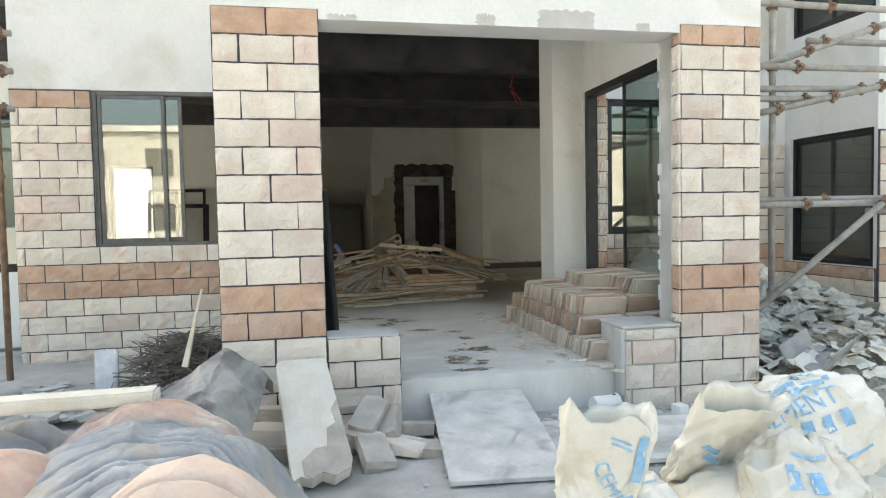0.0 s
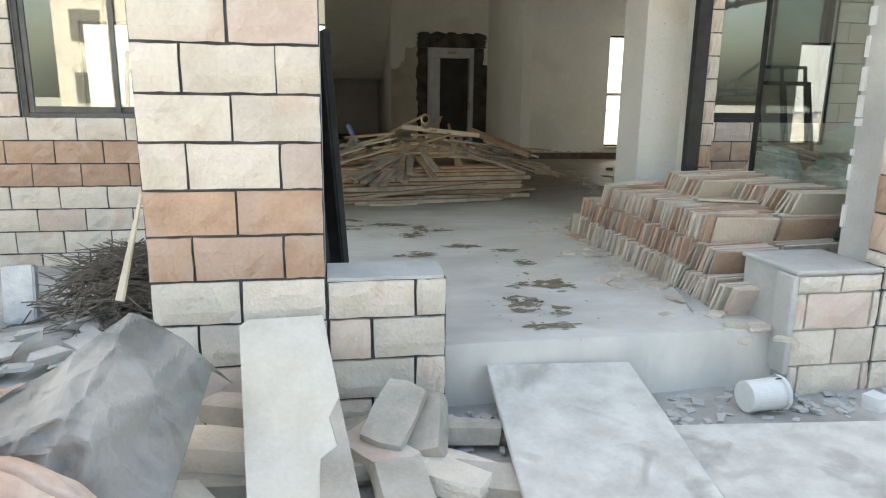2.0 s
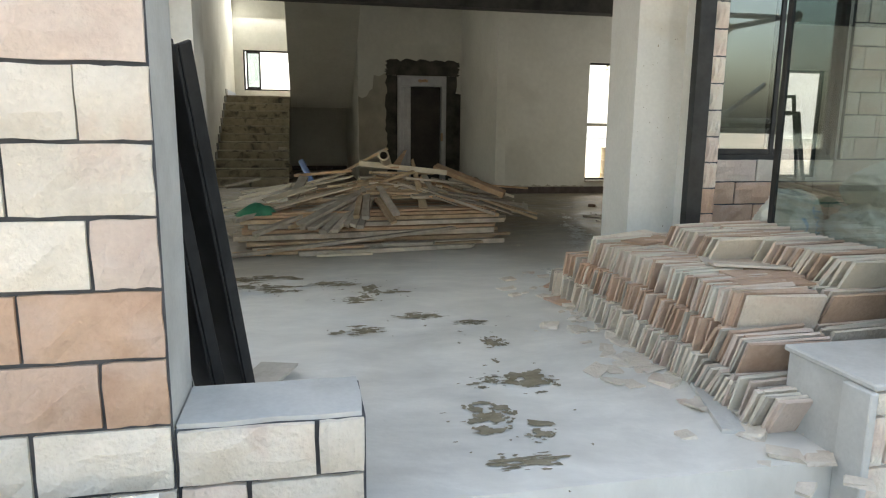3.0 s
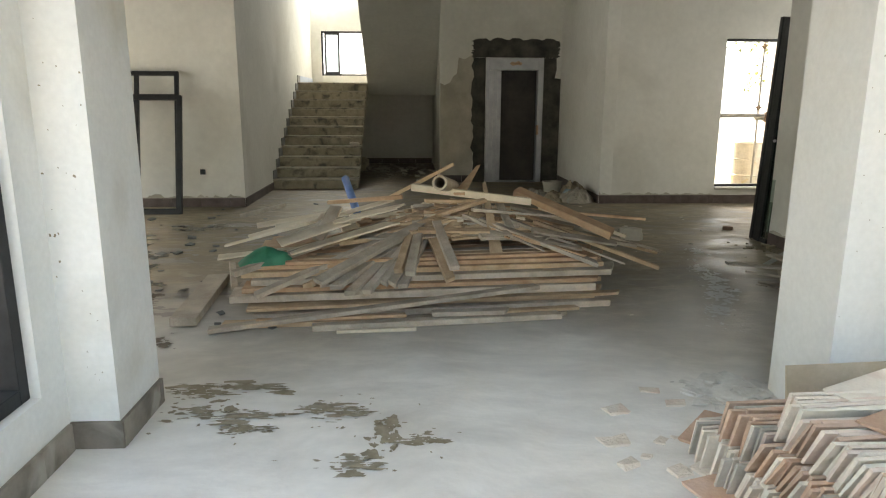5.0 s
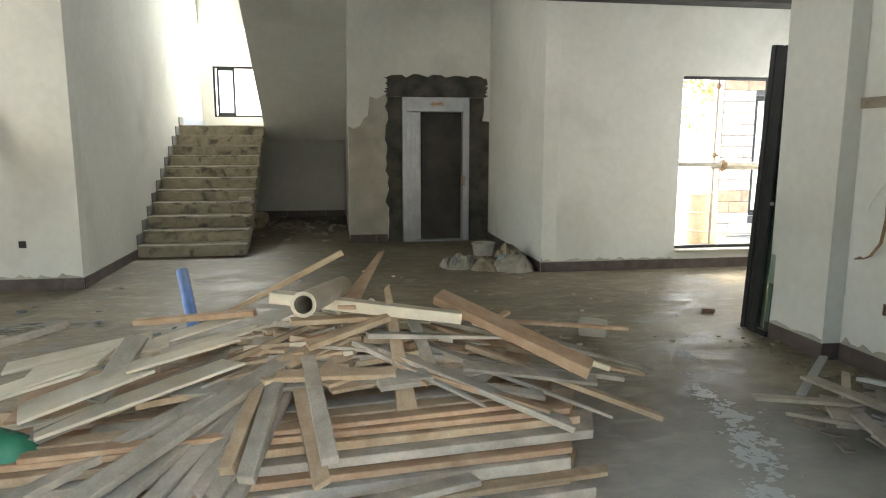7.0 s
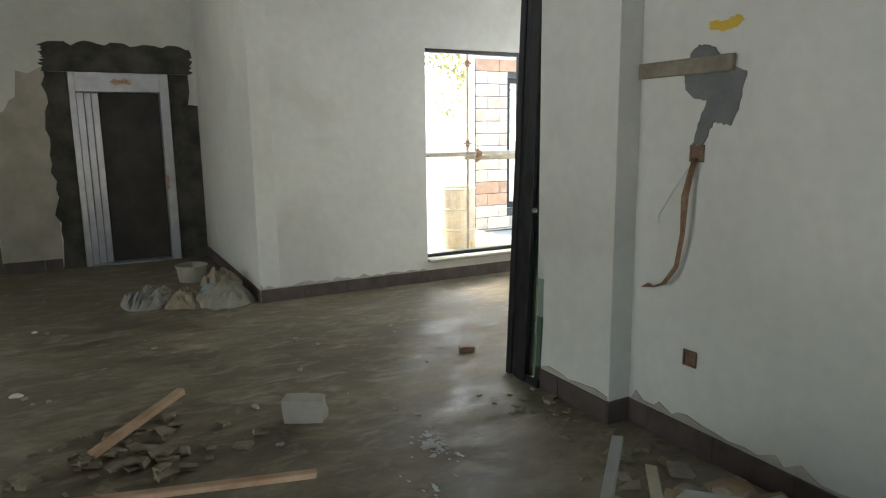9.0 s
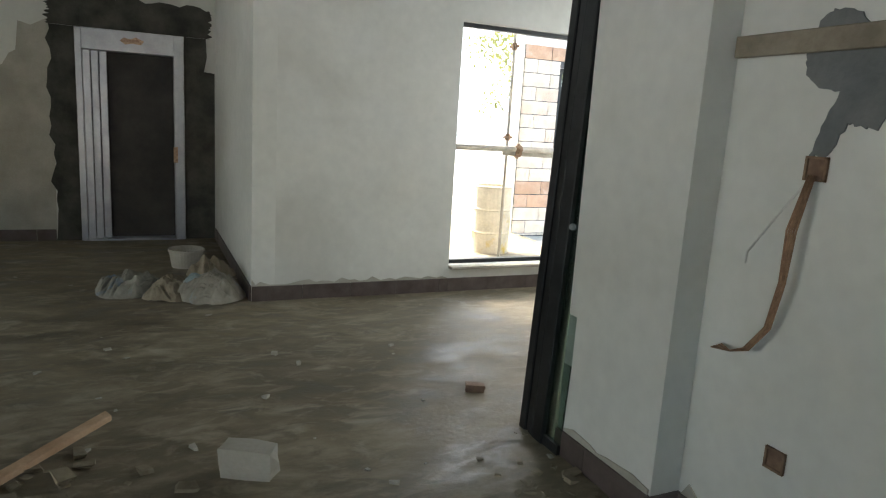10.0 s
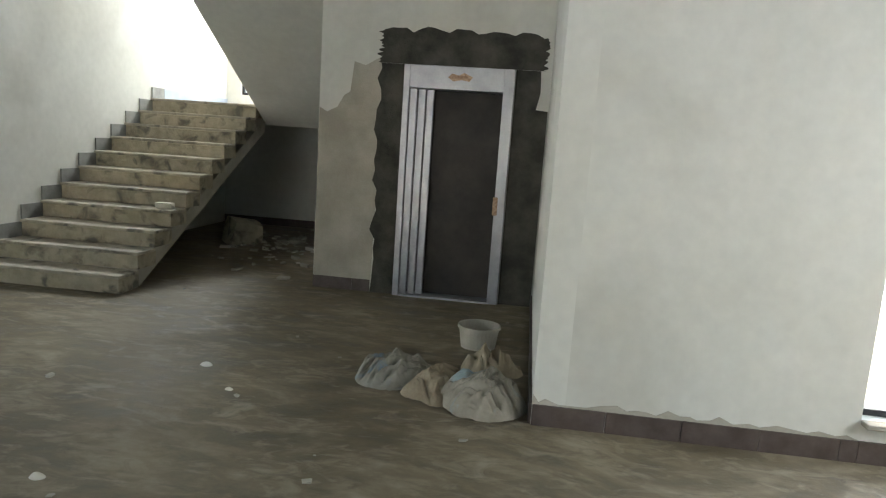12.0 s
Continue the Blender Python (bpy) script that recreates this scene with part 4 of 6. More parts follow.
tagged(on_east([(10.93, 2.13), (10.89, 2.16), (10.80, 2.14), (10.76, 2.08), (10.64, 2.03), (10.655, 1.93), (10.70, 1.81), (10.745, 1.82), (10.79, 1.83), (10.84, 1.73), (10.90, 1.725), (10.86, 1.84), (10.83, 1.92), (10.90, 1.93), (10.95, 1.97), (10.96, 2.03)], 0.006, "patch", "dark grey cement patch over a cut wall channel", CEMENT_DARK, "wall patch"), kind="structure")
bt = thing("batten", "short wooden batten fixed to the hall wall", "batten")
boxes("board", WOOD_OLD, bt, (XW - 0.03, XW - 0.006, 10.69, 11.22, 2.035, 2.105), bevel=0.003)
def socket(y, z, s=0.075):
    ob = thing("socket_box", "open rusty socket box set in the plaster", "socket box", "socket boxes")
    boxes("back", RUST, ob, (XW - 0.004, XW - 0.002, y - s / 2, y + s / 2, z - s / 2, z + s / 2))
    for b in ((y - s / 2, y - s / 2 + 0.008, z - s / 2, z + s / 2), (y + s / 2 - 0.008, y + s / 2, z - s / 2, z + s / 2), (y - s / 2, y + s / 2, z - s / 2, z - s / 2 + 0.008), (y - s / 2, y + s / 2, z + s / 2 - 0.008, z + s / 2)):
        boxes("side", RUST, ob, (XW - 0.012, XW - 0.004, *b))


socket(10.865, 1.69)
socket(10.843, 0.741)
ws = thing("socket_box", "small dark socket box in the plaster", "socket box", "socket boxes")
boxes("back", BLACK, ws, (-1.79, -1.72, 14.494, 14.499, 0.74, 0.81))
ca = thing("cable", "bundle of copper-coloured wires hanging from a socket box", "cable")
for i in range(5):
    bm = bmesh.new()
    o = (i - 2) * 0.0052
    tube(bm, [(XW - 0.02, 10.865 + o, 1.67), (XW - 0.05 - 0.004 * i, 10.875 + o, 1.5), (XW - 0.05, 10.885 + o, 1.33), (XW - 0.04, 10.92 + o, 1.17), (XW - 0.05, 10.98 + o, 1.08), (XW - 0.03, 11.06, 1.045), (XW - 0.02, 11.13 - 2 * o, 1.04 + 1.2 * o)], 0.0034, 6)
    part("wire", bm, COPPER, ca, smooth=True)
bm = bmesh.new()
tube(bm, [(XW - 0.02, 10.87, 1.66), (XW - 0.05, 10.95, 1.52), (XW - 0.04, 11.04, 1.40), (XW - 0.03, 11.05, 1.36)], 0.004, 6)
part("wire", bm, MARBLE, ca, "pale wire")
tagged(on_east([(10.66, 2.235), (10.70, 2.26), (10.75, 2.245), (10.84, 2.25), (10.84, 2.215), (10.76, 2.20), (10.70, 2.21)], 0.002, "tape", "torn yellow tape stuck on the plaster", YELLOW, "tape"), kind="structure")

# ---- sacks by the lift ----
def sack(name, label, category, m, w, d, h, seed, material, group="", opened=False, amp=0.05, stripe=None):
    """A crumpled paper or woven sack; its mouth may stand open."""
    ob = thing(name, label, category, group)
    ob.matrix_basis = m
    bm = bmesh.new()
    n, mm = 90, 56
    rings = []
    rows = [(j / mm, False) for j in range(mm + 1)] + ([(1 - 0.35 * j / 8, True) for j in range(1, 9)] if opened else [])
    for f, inner in rows:
        ring = []
        if opened:
            k = (0.80 + 0.20 * math.sin(min(1, f * 1.3) * math.pi / 2)) * (1 + 0.10 * f)
            k = 0.9 * k if not inner else 0.82 * k * (0.35 + 0.65 * f)
        else:
            k = math.sin(math.pi * min(max(f, 0.0), 1.0)) ** 0.42 if 0 < f < 1 else 0.02
        for i in range(n):
            a = i * 2 * math.pi / n
            c, s = math.cos(a), math.sin(a)
            e = 0.8
            x = w / 2 * k * math.copysign(abs(c) ** e, c)
            y = d / 2 * k * math.copysign(abs(s) ** e, s)
            z = h * f
            q = (x * 5 + seed * 7.3, y * 5 + seed, z * 5)
            dis = amp * (0.6 * drape(c * 2.2 + f * 1.2, f * 3.5 + s * 2.2, seed) + 0.6 * crease(q[0], q[1], q[2]) - 0.5 + 0.8 * noise.noise((q[0] * 0.45, q[1] * 0.45, q[2] * 0.45))) * (1 - (0.8 * f if opened else 0.0))
            if opened:
                z += (0.11 * noise.noise((c * 0.9 + seed, s * 0.9, 4.0)) + 0.02 * noise.noise((c * 3, s * 3, seed))) * f
            z = max(z + (dis if not opened else 0) * 0.5 * f, 0.0)
            ring.append(bm.verts.new((x + dis * c, y + dis * s, z)))
        rings.append(ring)
    for r0, r1 in zip(rings, rings[1:]):
        for i in range(n):
            bm.faces.new((r0[i], r0[(i + 1) % n], r1[(i + 1) % n], r1[i]))
    bm.faces.new(rings[0][::-1])
    if not opened:
        bm.faces.new(rings[-1])
    part("cloth", bm, material, ob, smooth=True)
    return ob


def bag_print(ob, items):
    """Blue printing laid on the sack's skin: bars (x, z, w, h) or words, thrown along local y onto the cloth."""
    body = ob.children[0].data
    tree = BVHTree.FromPolygons([v.co.copy() for v in body.vertices], [tuple(p.vertices) for p in body.polygons])
    for what, x, z, size, turn, name in items:
        bm = bmesh.new()
        if isinstance(what, str):
            cu = bpy.data.curves.new("print", "FONT")
            cu.body, cu.size, cu.align_x, cu.align_y = what, size, "CENTER", "CENTER"
            tmp = bpy.data.objects.new("print", cu)
            me = bpy.data.meshes.new_from_object(tmp)
            bpy.data.objects.remove(tmp)
            bm.from_mesh(me)
            bpy.data.meshes.remove(me)
            bmesh.ops.triangulate(bm, faces=bm.faces[:])
            bmesh.ops.subdivide_edges(bm, edges=[e for e in bm.edges if e.calc_length() > 0.03], cuts=3, use_grid_fill=True)
        else:
            ww, hh = what
            nx, nz = max(2, int(ww / 0.02)), max(2, int(hh / 0.02))
            g = [[bm.verts.new((ww * (i / nx - 0.5), hh * (j / nz - 0.5), 0)) for i in range(nx + 1)] for j in range(nz + 1)]
            for j in range(nz):
                for i in range(nx):
                    bm.faces.new((g[j][i], g[j][i + 1], g[j + 1][i + 1], g[j + 1][i]))
        ct, st = math.cos(radians(turn)), math.sin(radians(turn))
        gone = []
        for v in bm.verts:
            px, pz = x + v.co.x * ct - v.co.y * st, z + v.co.x * st + v.co.y * ct
            hit = tree.ray_cast(Vector((px, -2, pz)), Vector((0, 1, 0)))
            if hit[0] is None:
                gone.append(v)
            else:
                v.co = hit[0] + Vector((0, -0.004, 0))
        bmesh.ops.delete(bm, geom=gone, context="VERTS")
        part(name, bm, BLUEPRINT, ob, "pale blue printing")


s1 = crumple("cement_sack", "empty dusty cement sack with faded blue print lying by the lift", "sack", BAG_BLUE, 2.93, 15.20, F, 0.27, 0.27, 0.12, 31, 90, 0.028, 2.6, 8.0, 0.9, (3.3, 14.7, 7.0, 0.07))
s2 = crumple("cement_sack", "empty brown paper sack folded on the dusty floor", "sack", BAG_BROWN, 3.24, 15.02, F, 0.22, 0.27, 0.10, 34, 80, 0.028, 2.6, 7.0, 0.9, (2.9, 14.5, 6.0, 0.06))
s3 = crumple("cement_sack", "bulging dusty sack leaning on the corner wall", "sack", BAG_DUSTY, 3.53, 14.88, F, 0.27, 0.25, 0.17, 37, 90, 0.032, 2.6, 7.0, 0.9, (3.3, 14.4, 7.0, 0.08))
s4 = crumple("cement_sack", "torn brown sack mouth folded over the others", "sack", BAG_BROWN, 3.54, 15.16, F + 0.11, 0.20, 0.15, 0.12, 41, 60, 0.03, 2.6, 8.0, 0.9, (3.3, 14.9, 8.0, 0.06))
for ob in (s1, s2, s3, s4):
    tagged(ob, group="sacks by the lift")

def bucket(label, m, r0, r1, h, material, name="bucket"):
    ob = thing(name, label, "bucket")
    ob.matrix_basis = m
    bm = bmesh.new()
    prof = [(0.001, 0), (r0, 0), (r1, h), (r1 + 0.008, h), (r1 + 0.008, h - 0.02), (r1 - 0.004, h - 0.004), (r0 - 0.006, 0.012), (0.001, 0.012)]
    rings = [[bm.verts.new((r * math.cos(k * math.pi / 16), r * math.sin(k * math.pi / 16), z)) for k in range(32)] for r, z in prof]
    for a, b in zip(rings, rings[1:]):
        for k in range(32):
            bm.faces.new((a[k], a[(k + 1) % 32], b[(k + 1) % 32], b[k]))
    bmesh.ops.recalc_face_normals(bm, faces=bm.faces[:])
    part("body", bm, material, ob, smooth=False)
    bm = bmesh.new()
    tube(bm, [((r1 + 0.005) * math.cos(a), (r1 + 0.005) * math.sin(a) * 0.4 - 0.02, h - 0.02 - 0.05 * math.sin(a)) for a in [k * math.pi / 10 for k in range(11)]], 0.003, 6)
    part("handle", bm, BLACK, ob, "thin wire handle")
    return ob


bucket("grey plastic mortar bucket behind the sacks", pose(3.40, 16.0, F), 0.13, 0.155, 0.17, CEMENT_RAW)

for x, y, r in ((1.74, 14.99, 0.04), (2.05, 14.65, 0.025), (1.74, 13.51, 0.035), (2.03, 13.21, 0.04)):
    crumple("paper_scrap", "crumpled white paper scrap on the dusty floor", "paper", BAG, x, y, F, r, r * 0.7, r * 0.5, int(100 * x), 14, r * 0.2, 2.0, 9.0)

# ---- rocks, rubble, offcuts ----
def rock_mesh(seed, sx, sy, sz, material, name="rock"):
    r = random.Random(seed)
    bm = bmesh.new()
    bmesh.ops.create_cube(bm, size=1)
    bmesh.ops.subdivide_edges(bm, edges=bm.edges[:], cuts=1, use_grid_fill=True)
    for v in bm.verts:
        k = 0.80 + 0.2 / max(0.5, v.co.length) * 0.6
        v.co = Vector((v.co.x * sx, v.co.y * sy, v.co.z * sz)) * (k + r.uniform(-0.07, 0.07))
    return mesh(bm, name, material)


def rock(name, label, category, m, seed, sx, sy, sz, material, group=""):
    ob = new(name, rock_mesh(seed, sx, sy, sz, material, name))
    ob.matrix_basis = m
    return tagged(ob, label, category, group)


rock("rock", "rough lump of concrete under the staircase", "rock", pose(-0.05, 19.52, F + 0.13, 8, 10, 50), 3, 0.42, 0.32, 0.36, STAIR)
rock("brick_piece", "pale broken brick lying on a stair tread", "brick", pose(0.08, 17.38, F + 4 * RISE + 0.03, 0, 0, 6), 8, 0.17, 0.10, 0.065, STONE_PALE)
rock("concrete_block", "pale concrete block lying on the hall floor", "concrete block", pose(3.42, 12.06, F + 0.06, 0, 0, -28), 8, 0.225, 0.11, 0.135, CEMENT_RAW)
rock("brick", "broken red brick on the dusty floor", "brick", pose(4.72, 12.58, F + 0.02, 0, 0, -25), 9, 0.11, 0.06, 0.045, RUST)
plk = thing("plank", "loose plank lying over rubble on the floor", "plank")
plank(plk, (2.40, 12.10, F + 0.03), (2.88, 12.66, F + 0.06), 0.055, 0.03, 0, WOOD_RED, name="board")


def litter(name, label, centre, spread, count, seed, mats, size=(0.02, 0.09), flat=0.35, z=F, height=0.0):
    """Loose chips lying about, one object of kind stuff."""
    r = random.Random(seed)
    bm = bmesh.new()
    for i in range(count):
        x, y = r.gauss(centre[0], spread[0]), r.gauss(centre[1], spread[1])
        s = r.uniform(*size)
        hz = max(0.0, height * (1 - ((x - centre[0]) / spread[0] / 2) ** 2 - ((y - centre[1]) / spread[1] / 2) ** 2)) * r.random()
        v = quad_box(bm, -s, s, -s * r.uniform(0.4, 1), s * r.uniform(0.4, 1), 0, s * flat * r.uniform(0.5, 1.2))
        m = pose(x, y, z + hz, r.uniform(-8, 8), r.uniform(-8, 8), r.uniform(0, 360))
        for q in v:
            q.co = m @ (q.co + Vector((r.uniform(-1, 1), r.uniform(-1, 1), r.uniform(-0.3, 0.3))) * s * 0.3)
    ob = part(name, bm, mats)
    return tagged(ob, label, "rubble", kind="stuff")


litter("rubble", "stone chips scattered beside the tile stack", (2.25, 6.5), (0.16, 0.7), 130, 1, STONE, (0.012, 0.06), 0.3)
litter("rubble", "pale broken tile pieces at the foot of the column", (2.66, 8.28), (0.15, 0.10), 55, 2, MARBLE, (0.012, 0.055), 0.25)
litter("rubble", "splintered boards and debris by the hall wall", (4.4, 10.0), (0.2, 0.3), 130, 3, WOOD_GREY, (0.02, 0.08), 0.2, F, 0.10)
litter("rubble", "chips and dirt along the wall foot", (4.6, 11.2), (0.12, 0.5), 60, 4, MUD, (0.01, 0.03), 0.6)
litter("rubble", "small chips scattered over the hall floor", (2.8, 12.5), (1.5, 1.6), 60, 5, CEMENT_RAW, (0.006, 0.022), 0.6)
litter("rubble", "small chips scattered over the hall floor", (-1.2, 11.5), (1.1, 1.4), 110, 6, CEMENT_DARK, (0.008, 0.04), 0.5)
litter("rubble", "dirt and stones under the staircase", (0.7, 19.5), (0.5, 0.7), 110, 7, CEMENT_RAW, (0.01, 0.06), 0.7)
litter("rubble", "mortar crumbs at the entrance step", (1.6, 4.95), (0.9, 0.12), 260, 8, CEMENT, (0.006, 0.03), 0.7, -0.01)
litter("rubble", "stones and crumbs on the site ground", (0.8, 4.2), (1.5, 0.9), 220, 9, CEMENT, (0.005, 0.02), 0.8, 0.0)
litter("rubble", "splintered laths by the hall wall", (4.6, 10.05), (0.12, 0.25), 50, 10, WOOD, (0.03, 0.12), 0.12, F, 0.10)
litter("rubble", "dark broken bits and offcuts on the hall floor", (2.55, 12.05), (0.22, 0.18), 70, 17, MUD, (0.01, 0.045), 0.5, F, 0.05)
dl = thing("plank_pile", "small heap of broken laths and offcuts by the wall", "timber offcuts")
for i in range(30):
    a = RP.uniform(0, 3.14)
    cx, cy = RP.gauss(4.36, 0.2), RP.gauss(9.98, 0.28)
    L = RP.uniform(0.15, 0.4)
    zz = F + 0.03 + 0.006 * i
    plank(dl, (cx - L * math.cos(a), cy - L * math.sin(a), zz - 0.01), (min(4.88, cx + L * math.cos(a)), cy + L * math.sin(a), zz + 0.03), RP.uniform(0.04, 0.11), 0.02, RP.uniform(-20, 20), RP.choice((WOOD_GREY, CEMENT, WOOD_PALE)), name="lath")


# ---- stains and spills on the floor ----
def floor_mark(name, label, spots, material, z=F + 0.003, grains=46):
    """Each smear is a cluster of small ragged blots."""
    bm = bmesh.new()
    r = random.Random(len(spots))
    for i, (x, y, rx, ry) in enumerate(spots):
        ragged(bm, x, y, rx * 0.26, ry * 0.30, i + int(x * 31), 22, 0.6)
        for k in range(grains if rx > 0.05 else 0):
            q = 0.05 + 0.19 * r.random() ** 2
            ragged(bm, x + r.gauss(0, rx * 0.55), y + r.gauss(0, ry * 0.55), rx * q * r.uniform(0.8, 2.2), ry * q * r.uniform(0.6, 1.6), i * 50 + k, 12, 0.55)
    for n, v in enumerate(bm.verts):
        v.co.z = z + v.co.z + 0.00004 * (n % 40)
    ob = part(name, bm, material)
    return tagged(ob, label, "floor stain", kind="structure")


RS = random.Random(21)
spots = [(0.77, 8.1, 0.14, 0.05), (0.84, 6.95, 0.12, 0.07), (1.2, 7.2, 0.14, 0.06), (1.52, 6.65, 0.06, 0.10), (1.48, 7.02, 0.09, 0.05), (1.52, 6.06, 0.12, 0.12), (1.26, 5.72, 0.10, 0.14), (1.41, 5.54, 0.06, 0.05), (1.31, 5.35, 0.12, 0.05), (0.29, 8.1, 0.16, 0.05), (1.36, 6.1, 0.08, 0.05), (0.10, 8.15, 0.10, 0.07), (0.35, 7.97, 0.12, 0.06), (0.85, 7.65, 0.12, 0.06), (0.97, 7.9, 0.07, 0.14), (0.68, 8.18, 0.12, 0.05), (1.12, 7.84, 0.10, 0.05), (1.45, 6.35, 0.05, 0.10)]
spots += [(x + RS.gauss(0, 0.16), y + RS.gauss(0, 0.12), RS.uniform(0.012, 0.045), RS.uniform(0.01, 0.035)) for x, y, _, _ in spots for _ in range(5)]
floor_mark("mud_stain", "dried brown mud smears on the porch floor", spots, MUD)
floor_mark("mud_stain", "damp dark patches on the hall floor", [(-0.9, 9.9, 0.35, 0.3), (-1.5, 11.4, 0.5, 0.3), (-1.0, 13.0, 0.4, 0.2), (-0.6, 12.2, 0.3, 0.2)], MUD_DAMP, F + 0.002)
spots = [(3.88, 11.45, 0.06, 0.12), (3.7, 11.1, 0.05, 0.10), (3.60, 10.75, 0.07, 0.14), (3.62, 10.42, 0.10, 0.12), (3.50, 10.15, 0.09, 0.14), (3.42, 9.92, 0.10, 0.13), (3.22, 9.62, 0.09, 0.10), (3.12, 9.30, 0.05, 0.08)]
spots += [(x + RS.gauss(0, 0.07), y + RS.gauss(0, 0.12), RS.uniform(0.01, 0.03), RS.uniform(0.01, 0.05)) for x, y, _, _ in spots for _ in range(14)]
floor_mark("wet_patch", "thin film of water shining on the hall floor", [(-1.48, 11.3, 0.22, 0.30), (-2.15, 12.4, 0.35, 0.30), (-0.95, 10.1, 0.20, 0.22), (-1.35, 10.84, 0.18, 0.22), (-0.45, 9.1, 0.10, 0.12), (-1.75, 11.8, 0.25, 0.2), (-1.3, 12.8, 0.3, 0.2)], WET, F + 0.004, 30)
floor_mark("mud_stain", "dark damp patch by the column foot", [(0.17, 8.42, 0.24, 0.07), (0.05, 8.36, 0.14, 0.06), (3.9, 8.6, 0.1, 0.06)], MUD, F + 0.0035, 40)
floor_mark("plaster_spill", "splashes of white plaster dried on the floor", spots, PLASTER)
# ---- porch ----
def pier(x0, x1):
    ob = boxes("pier", CEMENT, None, (x0, x1, YF + 0.022, YF + 0.32, -0.05, 2.862))
    return tagged(ob, "porch pier clad in cream and brown sandstone blocks", "pier", "porch piers", "structure")


pier_left, pier_right = pier(-0.50, 0.19), pier(2.845, 3.52)
low_left = boxes("low_wall", MORTAR, None, (0.192, 0.70, YF + 0.024, YF + 0.30, -0.05, 0.636))
tagged(low_left, "low sandstone wall with a pale stone cap beside the entrance", "low wall", "low walls", kind="structure")
low_right = boxes("low_wall", CEMENT, None, (2.385, 2.843, YF + 0.024, YF + 0.42, -0.05, 0.592))
tagged(low_right, "low sandstone wall with a bare cement end beside the entrance", "low wall", "low walls", kind="structure")
bm = bmesh.new()
slab_of(bm, [(0.196, 0.28), (0.692, 0.28), (0.698, 0.12), (0.69, 0.012), (0.58, 0.006), (0.45, 0.015), (0.33, 0.004), (0.196, 0.010)], 0.014)
cap = part("cap", bm, CEMENT, low_left, "rough pale cement capping")
cap.matrix_basis = pose(0, YF + 0.02, 0.636, -90)
boxes("cap", CEMENT, low_right, (2.372, 2.842, YF + 0.004, YF + 0.44, 0.594, 0.618), bevel=0.006, label="grey cement capping")
boxes("end_strip", CEMENT, low_right, (2.352, 2.384, YF - 0.004, YF + 0.12, 0.10, 0.592), bevel=0.004, label="flat cement edge strip")
# carried up to 6.8, out of view, to shade the ground in front
beam = boxes("porch_beam", PLASTER, None, (-0.50, 0.192, YF + 0.01, YF + 0.32, 2.866, 6.8), (0.192, 2.843, YF + 0.01, YF + 0.32, 2.80, 6.8), (2.843, 3.52, YF + 0.01, YF + 0.32, 2.866, 6.8))
tagged(beam, "white plastered porch beam with patched lower edge", "beam", kind="structure")
for cx, ww, hh, sd in ((1.35, 0.14, 0.07, 2), (1.95, 0.42, 0.12, 4), (2.55, 0.10, 0.05, 7), (0.35, 0.2, 0.03, 9)):
    wall_patch("patch", "grey cement repair on the beam edge", CEMENT, outline(cx - ww / 2, cx + ww / 2, 2.802, 2.80 + hh, sd, 0.02, 10), 0.003, pose(0, YF + 0.01, 0))
# added out of view: blocks sky over the inner half, leaves the front open
tagged(boxes("porch_ceiling", PLASTER, None, (-0.5, 3.45, 6.35, 7.84, 3.9, 4.1)), "unseen white plastered slab added over the inner half of the porch to limit skylight", "ceiling", kind="structure")
# unseen slab, added; its height keeps the sun off the front ground
tagged(boxes("roof", CONCRETE, None, (-6.5, 8.2, 7.84, 21.7, 7.2, 7.4)), "flat concrete roof slab of the house, added out of view to shade the front", "roof", kind="structure")
wall("porch_side_west", PLASTER, "y", -0.5, -0.32, YF + 0.32, 7.84, 0.0, 3.9, [(YF + 0.4, 7.66, 0.6, 2.8)], "white plastered porch side wall with a wide opening")
wall("porch_side_east", PLASTER, "y", 3.25, 3.45, YF + 0.32, 7.84, 0.0, 3.9, [(YF + 0.4, 7.66, 0.45, 2.85)], "white plastered porch side wall with a glazed opening")
loop = thing("cable_loop", "red cable loop hanging from the hall ceiling", "cable")
bm = bmesh.new()
tube(bm, [(2.95, 9.6, 3.75), (2.96, 9.6, 3.45), (2.93, 9.6, 3.30), (2.90, 9.6, 3.28), (2.97, 9.6, 3.26), (2.93, 9.6, 3.22), (3.02, 9.6, 3.05), (3.06, 9.6, 3.03), (3.06, 9.6, 3.10), (2.96, 9.6, 3.22)], 0.009, 6)
part("wire", bm, REDWIRE, loop, smooth=True)
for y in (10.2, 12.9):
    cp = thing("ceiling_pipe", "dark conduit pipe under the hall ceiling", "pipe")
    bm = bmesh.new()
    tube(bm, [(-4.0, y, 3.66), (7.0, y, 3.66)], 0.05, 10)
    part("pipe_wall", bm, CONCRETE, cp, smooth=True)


bm = bmesh.new()
rc = random.Random(8)
z = 0.7
while z < 2.78:
    dz = rc.uniform(0.02, 0.16)
    if rc.random() < 0.6:
        quad_box(bm, 2.833, 2.8449, YF + 0.32 - rc.uniform(0.015, 0.04), YF + 0.322, z, z + dz)
    z += dz + rc.uniform(0.005, 0.05)
tagged(part("plaster_edge", bm, PLASTER), "chipped white plaster along the pier edge", "plaster edge", kind="structure")

bm = bmesh.new()
rs = random.Random(12)
for i in range(90):
    a, b = rs.choice(((-0.31, -0.13), (2.89, 3.24)))
    s = 0.0015 + 0.004 * rs.random() ** 3
    ragged(bm, rs.uniform(a, b), 0.5 + 2.6 * rs.random(), s, s * rs.uniform(0.6, 2.0), i, 9, 0.5)
